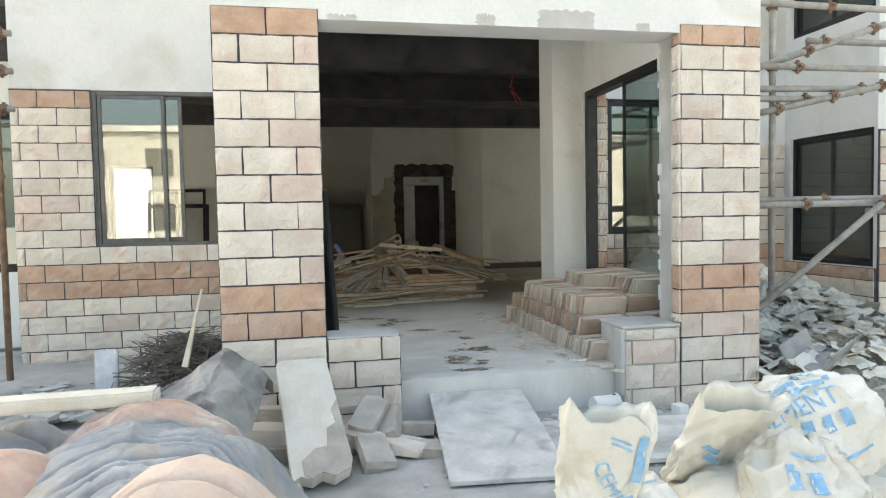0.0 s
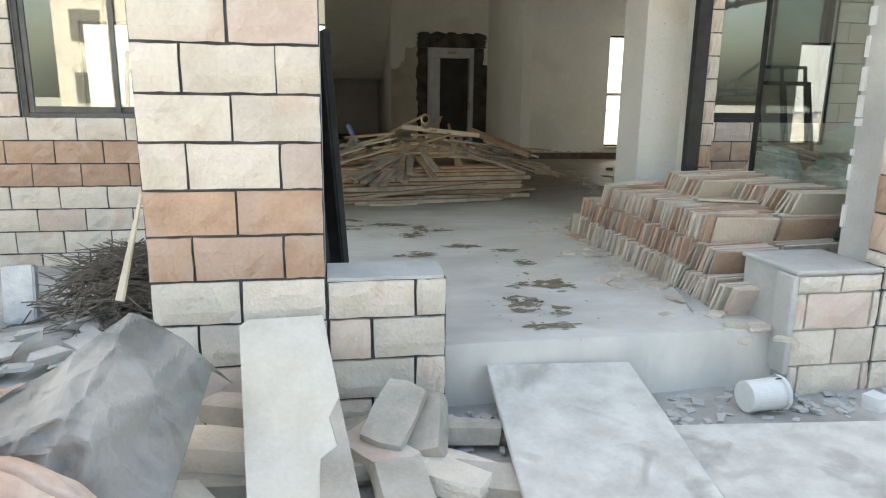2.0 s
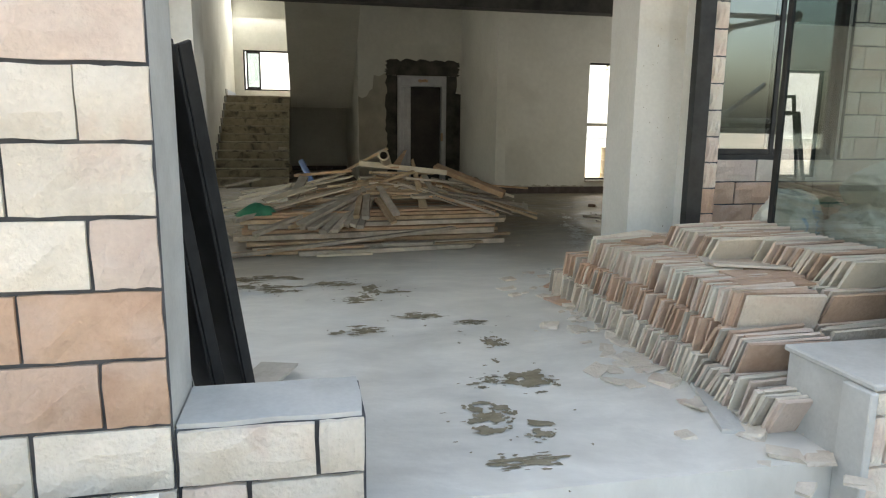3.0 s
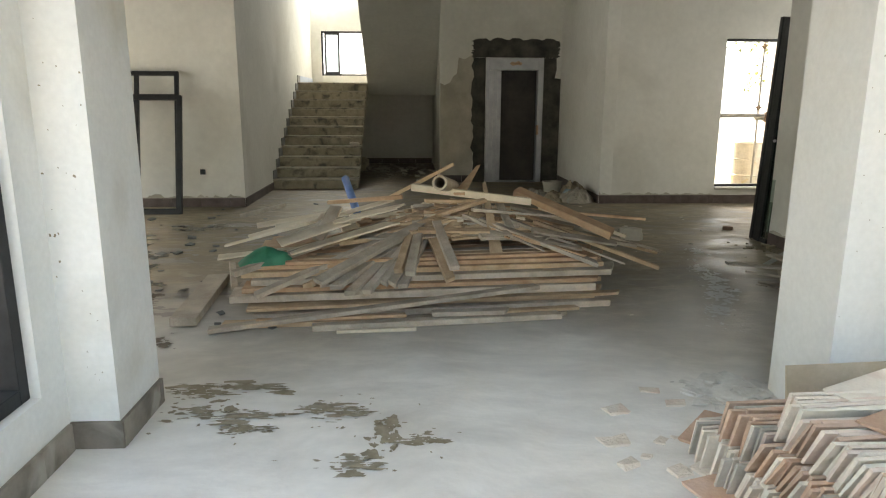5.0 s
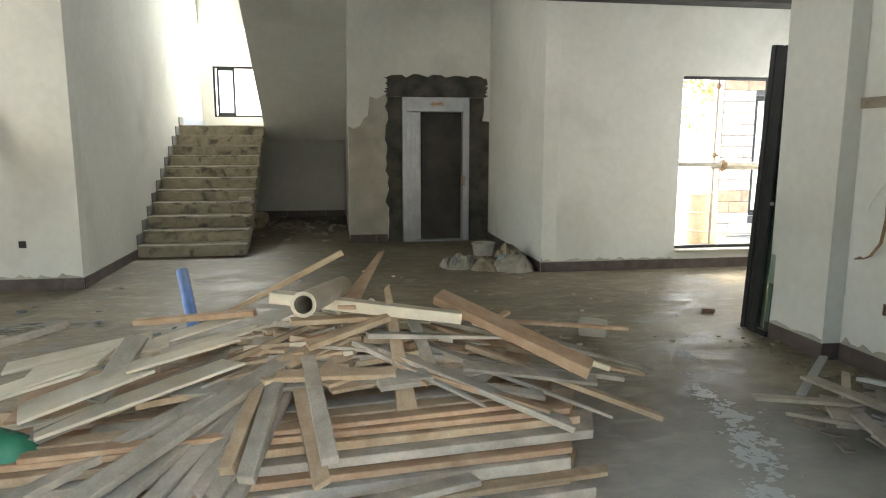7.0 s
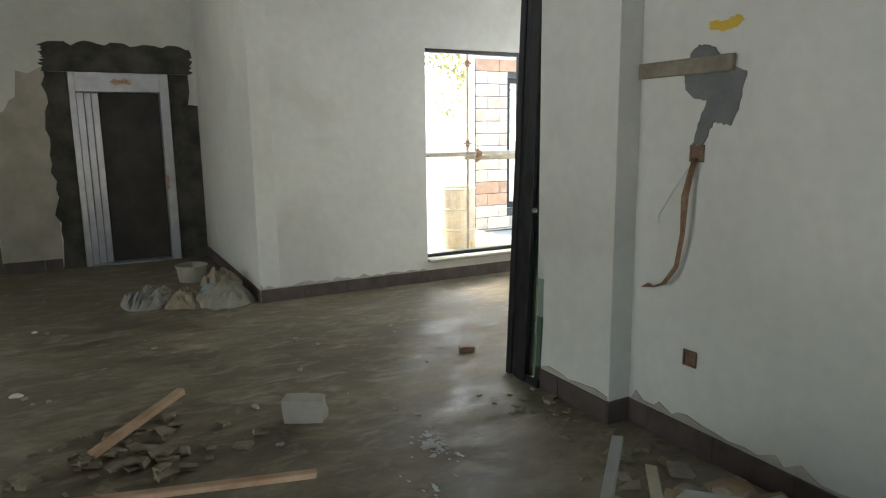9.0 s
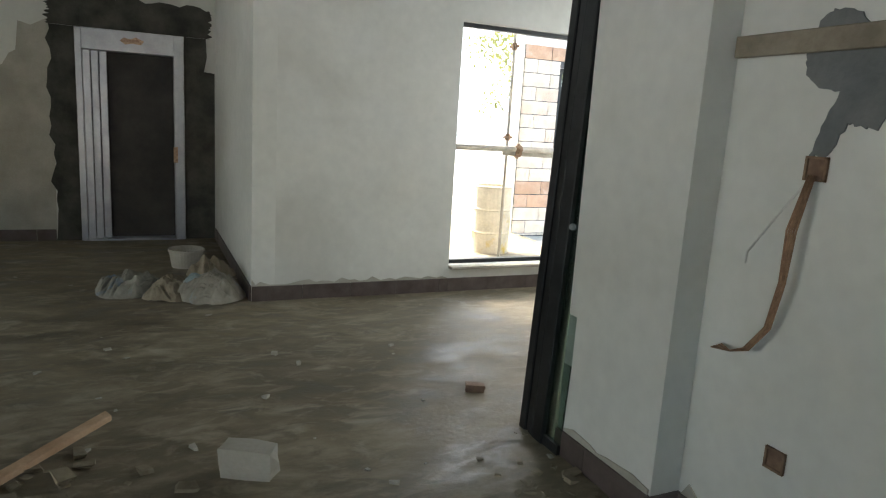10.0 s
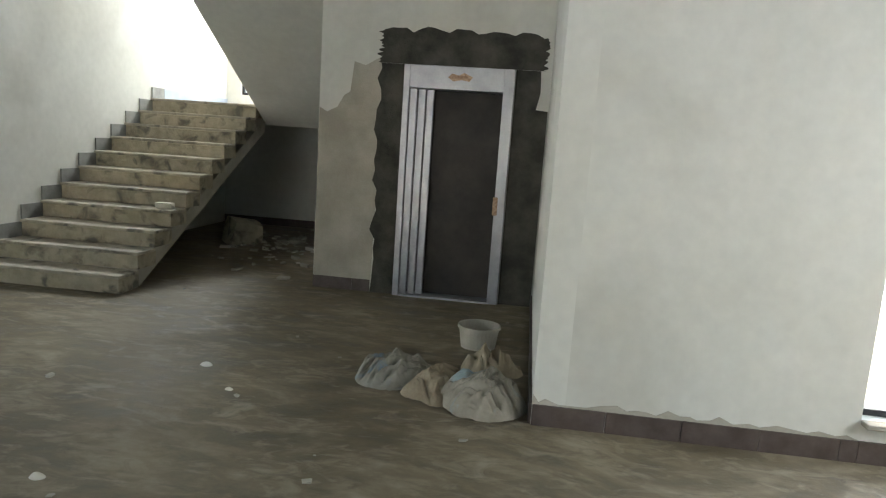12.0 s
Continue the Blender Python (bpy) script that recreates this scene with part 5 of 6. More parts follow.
ob = part("speckle", bm, MUD)
ob.matrix_basis = pose(0, 7.8375, 0, 90)
tagged(ob, "dark specks and chips on the plastered columns", "stain", kind="structure")

# ---- tile stacks in the porch ----
def tile_meshes():
    out = []
    for m in (STONE, STONE_GREY, STONE_PALE, STONE_TILE, STONE_BROWN, STONE_PINK):
        for s in range(2):
            r = random.Random(s + 5)
            bm = bmesh.new()
            v = quad_box(bm, 0, 0.36, -0.0055, 0.0055, 0, 0.176)
            for q in v:
                q.co += Vector((r.uniform(-0.006, 0.006), r.uniform(-0.003, 0.003), r.uniform(-0.006, 0.006)))
            out.append(mesh(bm, "tile", m))
    return out


TILES = tile_meshes()
RT = random.Random(33)


def tile_row(parent, x, y0, y1, z, step=0.0178, lean=25, kinds=(0, 2, 5, 3)):
    y = y0
    lean_now = lean
    while y < y1:
        ob = new("tile", TILES[RT.choice(kinds) * 2 + RT.randrange(2)])
        if RT.random() < 0.08:
            lean_now = lean + RT.uniform(-7, 9)
        ob.matrix_basis = pose(x + RT.uniform(-0.03, 0.03), y, z + RT.uniform(-0.004, 0.008), lean_now + RT.uniform(-2.5, 2.5), RT.uniform(-2, 2), RT.uniform(-3, 3))
        ob.parent = parent
        y += step * RT.uniform(0.8, 1.2)


stack = thing("tile_stack", "stacked sandstone cladding tiles leaning on edge on the porch floor", "tile stack", "tile stacks")
tile_row(stack, 2.24, 5.40, 7.72, F, kinds=(0, 1, 2, 0, 5))
tile_row(stack, 2.28, 5.62, 7.55, F + 0.15, kinds=(3, 4, 3, 5, 1))
stack1 = thing("tile_stack", "upper tier of leaning sandstone tiles on the stack", "tile stack", "tile stacks")
tile_row(stack1, 2.32, 5.75, 7.30, F + 0.30, kinds=(0, 2, 3, 5, 0))
tile_row(stack1, 2.62, 6.4, 6.9, F + 0.45, 0.026, 35)
stack2 = thing("tile_stack", "second row of sandstone tiles stacked against the glazed screen", "tile stack", "tile stacks")
tile_row(stack2, 2.70, 5.65, 7.7, F, 0.023)
tile_row(stack2, 2.72, 5.7, 7.65, F + 0.15, 0.022)
tile_row(stack2, 2.76, 5.75, 7.45, F + 0.30, 0.0205)
tile_row(stack2, 2.84, 5.75, 6.85, F + 0.45, 0.024, 32)
flat = thing("tile_stack", "dusty tiles laid flat on top of the stack", "tile stack", "tile stacks")
for i in range(12):
    ob = new("tile", RT.choice(TILES))
    ob.matrix_basis = pose(2.44 + RT.uniform(-0.03, 0.2), 6.0 + i * 0.115, F + 0.465 + RT.uniform(0, 0.012), 90 + RT.uniform(-6, 6), 0, RT.uniform(-30, 30))
    ob.parent = flat
for i, (x, y, rz, tilt) in enumerate(((2.34, 5.50, 4, -22), (2.38, 5.40, 10, -26))):
    t1 = thing("loose_tile", "sandstone tile leaning upright against the stack", "tile", "loose tiles")
    ob = new("slab", TILES[RT.randrange(12)])
    ob.parent = t1
    t1.matrix_basis = pose(x, y, F, -tilt, 0, rz)
for x, y, rz in ((2.10, 7.45, 20), (2.22, 7.78, 50)):
    t1 = thing("loose_tile", "pinkish stone tile lying flat on the porch floor", "tile", "loose tiles")
    ob = new("slab", TILES[8])
    ob.parent = t1
    t1.matrix_basis = pose(x, y, F + 0.010, 90, 0, rz)
cs = thing("cardboard_sheet", "brown cardboard sheet leaning on the column foot", "cardboard")
boxes("sheet", CARD, cs, (0, 0.5, 0, 0.012, 0, 0.34))
cs.matrix_basis = pose(2.66, 7.72, F + 0.004, -10, 0, 4)
lt = thing("loose_tile", "grey stone strip lying flat on the porch floor", "tile", "loose tiles")
bm = bmesh.new()
quad_box(bm, 0, 0.085, 0, 0.62, 0, 0.018)
part("slab", bm, CEMENT, lt)
lt.matrix_basis = pose(2.09, 5.43, F, 0, 0, -18)
for i, (x, y, r0) in enumerate(((0.10, 5.88, 10), (0.22, 5.80, 40), (0.30, 5.95, -20), (0.2, 6.05, 70))):
    t1 = thing("loose_tile", "pale broken tile lying on the porch floor", "tile", "loose tiles")
    ob = new("slab", TILES[i])
    ob.parent = t1
    t1.matrix_basis = pose(x, y, F + 0.012 + 0.012 * i, 88, 0, r0)
sk = sack("cement_sack", "white woven cement sack with blue print outside the screen", "sack", pose(3.85, 7.35, 0.42, 0, 0, 20), 0.5, 0.4, 0.62, 6, BAG, "site sacks", amp=0.06)
bag_print(sk, [("CEMENT", 0.04, 0.32, 0.10, 78, "print"), ((0.02, 0.3), -0.08, 0.3, 0, 12, "print")])
for i, (x, y, z, rz) in enumerate(((4.15, 6.95, 0.0, 10), (4.75, 7.05, 0.0, -8), (4.2, 7.0, 0.30, -12), (4.7, 7.1, 0.30, 15), (4.25, 7.05, 0.60, 6), (4.75, 7.05, 0.58, -20), (4.4, 7.1, 0.88, 12))):
    sb = sack("cement_sack", "dusty white cement sack stacked outside the glazed screen", "sack", pose(x, y, z, 0, 0, rz), 0.60, 0.44, 0.36, 60 + i, BAG, "site sacks", amp=0.08)
    bag_print(sb, [((0.22, 0.05), 0.05, 0.2, 0, 4, "print")])

# ---- marble slabs and front rubble ----
def flat_slab(name, label, m, w, l, t, material, group=""):
    bm = bmesh.new()
    v = quad_box(bm, -w / 2, w / 2, 0, l, 0, t)
    bmesh.ops.bevel(bm, geom=bm.edges[:], offset=0.004, segments=1, affect="EDGES")
    ob = part(name, bm, material)
    ob.matrix_basis = m
    return tagged(ob, label, "marble slab", group)


flat_slab("marble_slab", "dusty white marble slab leaning on the entrance step", pose(1.14, 3.88, 0.012, 6.6, 0, -5.0), 0.68, 1.28, 0.03, MARBLE, "marble slabs")
flat_slab("marble_slab", "dusty white marble slab lying on the ground", pose(2.03, 3.94, 0.02, 1.2, 0, -6), 1.05, 0.73, 0.03, MARBLE, "marble slabs")
bd = thing("stone_board", "cream stone offcut slab with a broken cement end", "stone slab")
bm = bmesh.new()
slab_of(bm, [(-0.165, 0.0), (-0.12, 0.03), (-0.06, 0.0), (0.0, 0.04), (0.06, 0.0), (0.15, 0.05), (0.17, 0.10), (0.165, 1.02), (-0.12, 1.03), (-0.155, 1.0)], 0.07)
ob = part("slab", bm, STONE_PALE, bd)
bm = bmesh.new()
slab_of(bm, [(-0.10, 0.03), (-0.06, -0.004), (0.0, 0.035), (0.06, -0.004), (0.152, 0.04), (0.172, 0.10), (0.166, 0.6), (0.12, 0.52), (0.13, 0.40), (0.07, 0.36), (0.05, 0.22), (-0.02, 0.21), (-0.10, 0.13)], 0.006)
o2 = part("mortar_crust", bm, STONE_GREY, bd, "grey mortar crust")
o2.matrix_basis = pose(0, -0.071, 0)
bd.matrix_basis = pose(0.135, 4.03, 0.03, -64, 0, 8)


def block(label, m, sx, sy, sz, material, seed, group="stone blocks"):
    return rock("stone_block", label, "stone block", m, seed, sx * 1.12, sy * 1.12, sz * 1.12, material, group)


for i, (x, y, z, rx, ry, rz, sx, sy, sz) in enumerate((
        (0.44, 4.72, 0.19, 28, 12, -25, 0.15, 0.26, 0.07), (0.36, 4.62, 0.09, 5, 0, 40, 0.16, 0.28, 0.08), (0.56, 4.72, 0.13, 25, -20, -20, 0.14, 0.26, 0.08),
        (0.72, 4.80, 0.06, 0, 5, 80, 0.10, 0.30, 0.07), (0.62, 4.52, 0.05, 3, 6, 60, 0.22, 0.30, 0.06), (0.78, 4.46, 0.04, 2, -6, 75, 0.14, 0.42, 0.05),
        (0.44, 4.34, 0.08, 14, 8, 10, 0.17, 0.28, 0.07), (-0.16, 4.60, 0.16, 0, 0, 75, 0.16, 0.30, 0.09), (-0.22, 4.55, 0.06, 0, 0, 85, 0.18, 0.32, 0.10),
        (-0.12, 4.75, 0.24, 0, 4, 70, 0.14, 0.28, 0.07), (-0.20, 4.25, 0.10, 20, 25, 50, 0.16, 0.34, 0.09), (-0.12, 4.05, 0.05, 0, 5, 20, 0.18, 0.30, 0.07), (0.28, 4.72, 0.05, 0, 0, 12, 0.2, 0.34, 0.09))):
    block("broken sandstone block with mortar dust on the rubble", pose(x, y, z, rx, ry, rz), sx, sy, sz, (STONE_GREY, STONE, STONE_GREY)[i % 3], i)
bucket("white plaster-crusted bucket lying on its side", pose(2.06, 4.90, 0.078, 0, 90, 4), 0.07, 0.075, 0.19, PLASTER)
rock("stone_block", "white plaster lump on the site ground", "stone block", pose(2.72, 4.86, 0.02, 0, 0, 20), 31, 0.10, 0.09, 0.08, PLASTER, "stone blocks")

# ---- tarpaulin heap ----
crumple("tarpaulin", "large grey dusty tarpaulin bundled over building material", "tarpaulin", TARP, -0.62, 3.35, 0.0, 0.74, 0.95, 0.57, 3, 200, 0.035, 2.8, 5.0, 0.3, (-0.45, 2.55, 5.0, 0.075))
crumple("tarpaulin", "faded salmon cloth bundled on the tarpaulin", "tarpaulin", TARP_PINK, -1.12, 3.22, 0.05, 0.44, 0.42, 0.55, 8, 120, 0.03, 2.6, 4, 0.25, (-0.9, 2.6, 4.0, 0.06))
crumple("tarpaulin", "faded salmon cloth over the near end of the heap", "tarpaulin", TARP_PEACH, -0.34, 2.78, 0.08, 0.50, 0.42, 0.56, 12, 130, 0.02, 2.8, 3.5, 0.15, (-0.3, 1.9, 3.0, 0.05))
crumple("tarpaulin", "strip of salmon cloth pulled across the tarpaulin", "tarpaulin", TARP_PINK, -0.66, 3.78, 0.14, 0.62, 0.26, 0.47, 15, 150, 0.025, 2.6, 6.0, 0.2, (-0.6, 2.4, 9.0, 0.06))
crumple("tarpaulin", "dusty grey cloth hanging off the heap", "tarpaulin", TARP, -1.38, 3.95, 0.0, 0.55, 0.60, 0.50, 27, 120, 0.05, 2.4, 6.0, 0.25, (-1.0, 3.0, 5.0, 0.08))
crumple("tarpaulin", "small pink rag beside the tarpaulin", "tarpaulin", TARP_PINK, -0.92, 4.62, 0.24, 0.18, 0.13, 0.20, 13, 50, 0.04, 2.4, 6)


def hood():
    """A stiff grey sheet standing up in a peak, its rear side falling away behind."""
    top = [(0.0, Vector((-0.70, 4.20, 0.575))), (0.30, Vector((-0.57, 4.32, 0.62))), (0.62, Vector((-0.40, 4.45, 0.735))), (0.82, Vector((-0.27, 4.45, 0.64))), (1.0, Vector((-0.17, 4.42, 0.54)))]
    low = [(0.0, Vector((-0.66, 3.96, 0.50))), (0.45, Vector((-0.50, 3.97, 0.46))), (0.75, Vector((-0.38, 4.02, 0.36))), (1.0, Vector((-0.27, 4.10, 0.22)))]

    def along(line, u):
        for (a, p), (b, q) in zip(line, line[1:]):
            if u <= b:
                return p.lerp(q, (u - a) / (b - a))
        return line[-1][1]

    bm = bmesh.new()
    n, m = 70, 90
    g = []
    for j in range(m + 1):
        v = -0.5 + 1.5 * j / m
        row = []
        for i in range(n + 1):
            u = i / n
            t, w = along(top, u), along(low, u)
            p = t.lerp(w, v) if v >= 0 else t + Vector((0.02, -0.55 * v, 0.75 * v * (t.z - 0.1)))
            bow = math.sin(math.pi * min(1.0, max(0.0, v)))
            k = 0.05 * bow * math.sin(math.pi * u * 1.2) + 0.085 * crease(u * 1.8, v * 1.3, 2.2) + 0.020 * drape(u * 2.4 - v * 1.4, v * 2.0, 2.2) + 0.012 * noise.noise((u * 9, v * 9, 1.0)) - 0.02
            row.append(p + Vector((0.2 * k, -0.9 * k, 0.35 * k)))
        g.append(row)
    front = [[bm.verts.new(p) for p in row] for row in g]
    rear = [[bm.verts.new(p + Vector((0, 0.006, -0.006))) for p in row] for row in g]
    for j in range(m):
        for i in range(n):
            bm.faces.new((front[j][i], front[j + 1][i], front[j + 1][i + 1], front[j][i + 1]))
            bm.faces.new((rear[j][i], rear[j][i + 1], rear[j + 1][i + 1], rear[j + 1][i]))
    for i in range(n):
        bm.faces.new((front[m][i], rear[m][i], rear[m][i + 1], front[m][i + 1]))
        bm.faces.new((front[0][i], front[0][i + 1], rear[0][i + 1], rear[0][i]))
    for j in range(m):
        bm.faces.new((front[j][0], rear[j][0], rear[j + 1][0], front[j + 1][0]))
        bm.faces.new((front[j][n], front[j + 1][n], rear[j + 1][n], rear[j][n]))
    ob = part("tarpaulin", bm, TARP_STIFF)
    tagged(ob, "stiff grey tarpaulin fold standing in a peak", "tarpaulin")


hood()
sl = thing("stone_board", "long cream stone piece lying on the tarpaulin", "stone slab")
bm = bmesh.new()
quad_box(bm, -0.42, 0.42, -0.07, 0.07, 0, 0.065)
bmesh.ops.bevel(bm, geom=bm.edges[:], offset=0.012, segments=2, affect="EDGES")
part("slab", bm, STONE_PALE, sl)
sl.matrix_basis = pose(-1.06, 3.84, 0.60, 0, 0, 2)
pk = thing("wrapped_pack", "packet wrapped in silver foil on the rubble", "packet")
bm = bmesh.new()
quad_box(bm, -0.09, 0.09, -0.05, 0.05, 0, 0.36)
bmesh.ops.bevel(bm, geom=bm.edges[:], offset=0.012, segments=2, affect="EDGES")
part("wrapping", bm, FOIL, pk)
pk.matrix_basis = pose(-1.68, 6.66, 0.0, -12, 0, 8)
bm = bmesh.new()
tube(bm, [(-3.0, 5.2, 0.16), (-1.95, 5.65, 0.30)], 0.045, 12)
tagged(part("metal_pipe", bm, CEMENT, None, smooth=True), "grey steel pipe lying over the rubble", "pipe")
litter("rubble", "grey rubble and rags beside the stone wall", (-2.0, 5.9), (0.6, 0.5), 160, 14, CEMENT, (0.02, 0.10), 0.5, 0.0, 0.15)

tw = thing("brushwood", "tangled heap of dry twigs against the stone wall", "brushwood", kind="stuff")
bm = bmesh.new()
rb = random.Random(5)
for i in range(900):
    cx, cy = rb.gauss(-1.0, 0.24), rb.gauss(6.75, 0.2)
    hz = max(0.02, 0.46 * (1 - ((cx + 1.0) / 0.72) ** 2 - ((cy - 6.75) / 0.62) ** 2)) * rb.random() ** 0.6
    a, L = rb.uniform(0, 6.28), rb.uniform(0.08, 0.26)
    p = Vector((cx, cy, hz))
    d = Vector((math.cos(a), math.sin(a), rb.uniform(-0.4, 0.5))) * L
    mid = p + Vector((rb.uniform(-1, 1), rb.uniform(-1, 1), rb.uniform(-1, 1))) * 0.02
    q0, q1 = p - d, p + d
    q0.z, q1.z = max(q0.z, 0.01), max(q1.z, 0.01)
    tube(bm, [q0, mid, q1], [0.005, 0.004, 0.002], 4, False)
part("twigs", bm, TWIG, tw)
ls = thing("lath", "pale wooden lath leaning on the pier", "lath")
plank(ls, (-0.92, 6.05, 0.30), (-0.80, 6.25, 0.90), 0.055, 0.02, 0, WOOD_PALE, True, name="board")

# ---- cement bags in the foreground ----
def bag(label, m, w, d, h, seed, opened, prints):
    ob = sack("cement_bag", label, "cement bag", m, w, d, h, seed, BAG, "cement bags", opened, 0.09)
    bag_print(ob, prints)
    return ob


bag("open white woven cement bag with blue lettering", pose(0.98, 2.46, 0.30, 8, 4, -12), 0.29, 0.12, 0.55, 2, True,
    [("CEMENT", 0.03, 0.30, 0.07, -62, "print"), ((0.035, 0.16), 0.10, 0.42, 0, -4, "print"), ((0.05, 0.10), -0.08, 0.22, 0, -40, "print"), ((0.22, 0.02), 0.0, 0.12, 0, 0, "print"), ((0.07, 0.008), 0.03, 0.49, 0, -20, "print"), ((0.07, 0.008), 0.035, 0.47, 0, -20, "print")])
bag("open white woven cement bag with a torn mouth", pose(1.56, 2.84, 0.38, 36, 0, 6), 0.40, 0.13, 0.54, 5, True,
    [((0.10, 0.03), -0.06, 0.30, 0, -30, "print"), ((0.08, 0.03), -0.04, 0.24, 0, -30, "print"), ((0.16, 0.035), 0.04, 0.14, 0, -30, "print")])
bag("bulging white woven cement bag printed in blue", pose(2.15, 2.84, 0.23, -8, -8, -14), 0.64, 0.30, 0.54, 9, False,
    [("CEMENT", -0.06, 0.42, 0.10, 12, "print"), ((0.36, 0.022), -0.05, 0.485, 0, 12, "print"), ((0.30, 0.018), -0.07, 0.51, 0, 14, "print"), ((0.04, 0.07), -0.10, 0.325, 0, 12, "print"), ((0.04, 0.07), -0.02, 0.335, 0, 12, "print"), ((0.04, 0.07), 0.06, 0.35, 0, 12, "print"), ((0.04, 0.07), 0.14, 0.365, 0, 12, "print"), ((0.20, 0.012), 0.12, 0.22, 0, 14, "print"), ((0.012, 0.12), 0.02, 0.16, 0, 14, "print")])
bag("flattened white cement bag with blue lettering", pose(1.16, 2.24, 0.36, -60, 0, 20), 0.34, 0.14, 0.46, 12, False,
    [((0.03, 0.05), -0.07, 0.36, 0, -10, "print"), ((0.03, 0.05), -0.06, 0.29, 0, -10, "print"), ((0.03, 0.05), -0.05, 0.22, 0, -10, "print"), ((0.12, 0.008), 0.06, 0.28, 0, -5, "print")])
bag("torn white cement bag slumped on the stack", pose(1.60, 2.30, 0.32, -40, 14, -30), 0.34, 0.14, 0.46, 14, False,
    [((0.05, 0.08), -0.05, 0.25, 0, 20, "print"), ((0.05, 0.08), 0.03, 0.27, 0, 20, "print"), ((0.14, 0.015), 0.0, 0.36, 0, 20, "print")])
for i, (x, y, rz) in enumerate(((1.05, 2.45, 85), (1.60, 2.60, 95), (2.2, 2.65, 80))):
    bag("full white cement bag lying at the bottom of the stack", pose(x, y, 0.0, 0, 0, rz), 0.62, 0.50, 0.36 + 0.14 * (i == 1), 20 + i, False, [((0.3, 0.06), 0, 0.2, 0, 0, "print")])

# ---- scaffolding and the rubbish heap beside the wing ----
def scaffold_pole(p0, p1, label="dusty steel scaffold tube", couplers=(), r=0.031, material=None):
    ob = thing("scaffold_pole", label, "scaffold pole", "scaffold poles")
    bm = bmesh.new()
    tube(bm, [p0, p1], r, 10)
    part("pole", bm, material or STEEL, ob, smooth=True)
    a, b = Vector(p0), Vector(p1)
    d = (b - a).normalized()
    for f in couplers:
        p = a.lerp(b, f)
        bm = bmesh.new()
        tube(bm, [p - d * 0.035, p + d * 0.035], r + 0.012, 8)
        quad_box(bm, p.x - 0.02, p.x + 0.02, p.y - 0.07, p.y + 0.07, p.z - 0.012, p.z + 0.012)
        quad_box(bm, p.x - 0.012, p.x + 0.012, p.y - 0.012, p.y + 0.012, p.z - 0.06, p.z + 0.06)
        part("coupler", bm, RUST, ob)
    return ob


for p0, p1, c in (((4.36, 6.02, 0.0), (4.36, 6.02, 6.2), (0.25, 0.45, 0.54)),
                  ((3.69, 5.95, 2.62), (6.42, 5.95, 3.50), (0.36, 0.62)),
                  ((3.69, 5.88, 2.77), (6.43, 5.88, 2.77), (0.3,)),
                  ((4.67, 5.95, 3.03), (6.43, 5.95, 3.03), (0.1,)),
                  ((3.67, 5.95, 3.36), (6.42, 5.95, 3.34), (0.45,)),
                  ((3.70, 5.95, 2.57), (5.34, 5.95, 2.60), (0.95,)),
                  ((3.70, 5.95, 2.49), (4.76, 5.95, 2.49), (0.9,)),
                  ((3.80, 5.90, 2.28), (6.43, 5.90, 2.83), (0.2, 0.42, 0.62)),
                  ((3.70, 5.95, 1.56), (6.45, 5.95, 1.56), (0.42,)),
                  ((3.70, 5.88, 1.51), (5.52, 5.88, 1.52), (0.5,)),
                  ((3.70, 5.80, 0.32), (6.05, 5.80, 2.00), (0.72,)),
                  ((5.34, 5.95, 1.44), (6.45, 5.95, 1.44), (0.8,))):
    scaffold_pole(p0, p1, couplers=c)
scaffold_pole((-2.72, 7.35, 0.0), (-2.72, 7.35, 6.0), "rusty upright scaffold tube beside the house", (0.42, 0.32), 0.03, RUST)
for z in (2.9, 3.25, 3.6, 2.55):
    scaffold_pole((-5.5, 7.45, z), (-2.6, 7.42, z), couplers=(0.97,))
crumple("rubbish", "heap of torn cement bags, plastic and dust beside the wing", "rubbish heap", TARP_PALE, 4.70, 6.2, 0.0, 1.15, 1.15, 0.62, 17, 130, 0.18, 1.3, 5.5, 0.6)
crumple("rubbish", "torn grey plastic bags and dust on the ground", "rubbish heap", TARP_PALE, 4.5, 5.2, 0.0, 0.85, 0.6, 0.32, 19, 110, 0.13, 1.3, 6.5, 0.6)
def scraps(label, centre, spread, count, seed, material, size, height):
    """Torn, bent bits of sheet lying over a heap."""
    r = random.Random(seed)
    bm = bmesh.new()
    for i in range(count):
        x, y = r.gauss(centre[0], spread[0]), r.gauss(centre[1], spread[1])
        hz = height * max(0.0, 1 - ((x - centre[0]) / spread[0] / 2.3) ** 2 - ((y - centre[1]) / spread[1] / 2.3) ** 2)
        s = r.uniform(*size)
        m = pose(x, y, max(0.02, hz) + r.uniform(0.0, 0.05), r.uniform(-28, 28), r.uniform(-28, 28), r.uniform(0, 360))
        g = [[bm.verts.new(m @ Vector(((u - 1.5) * s * 0.5 + r.uniform(-0.2, 0.2) * s, (v - 1.5) * s * 0.35 + r.uniform(-0.2, 0.2) * s, r.uniform(-0.10, 0.10) * s))) for u in range(4)] for v in range(4)]
        for v in range(3):
            for u in range(3):
                bm.faces.new((g[v][u], g[v][u + 1], g[v + 1][u + 1], g[v + 1][u]))
    ob = part("scraps", bm, material)
    tagged(ob, label, "rubbish", kind="stuff")


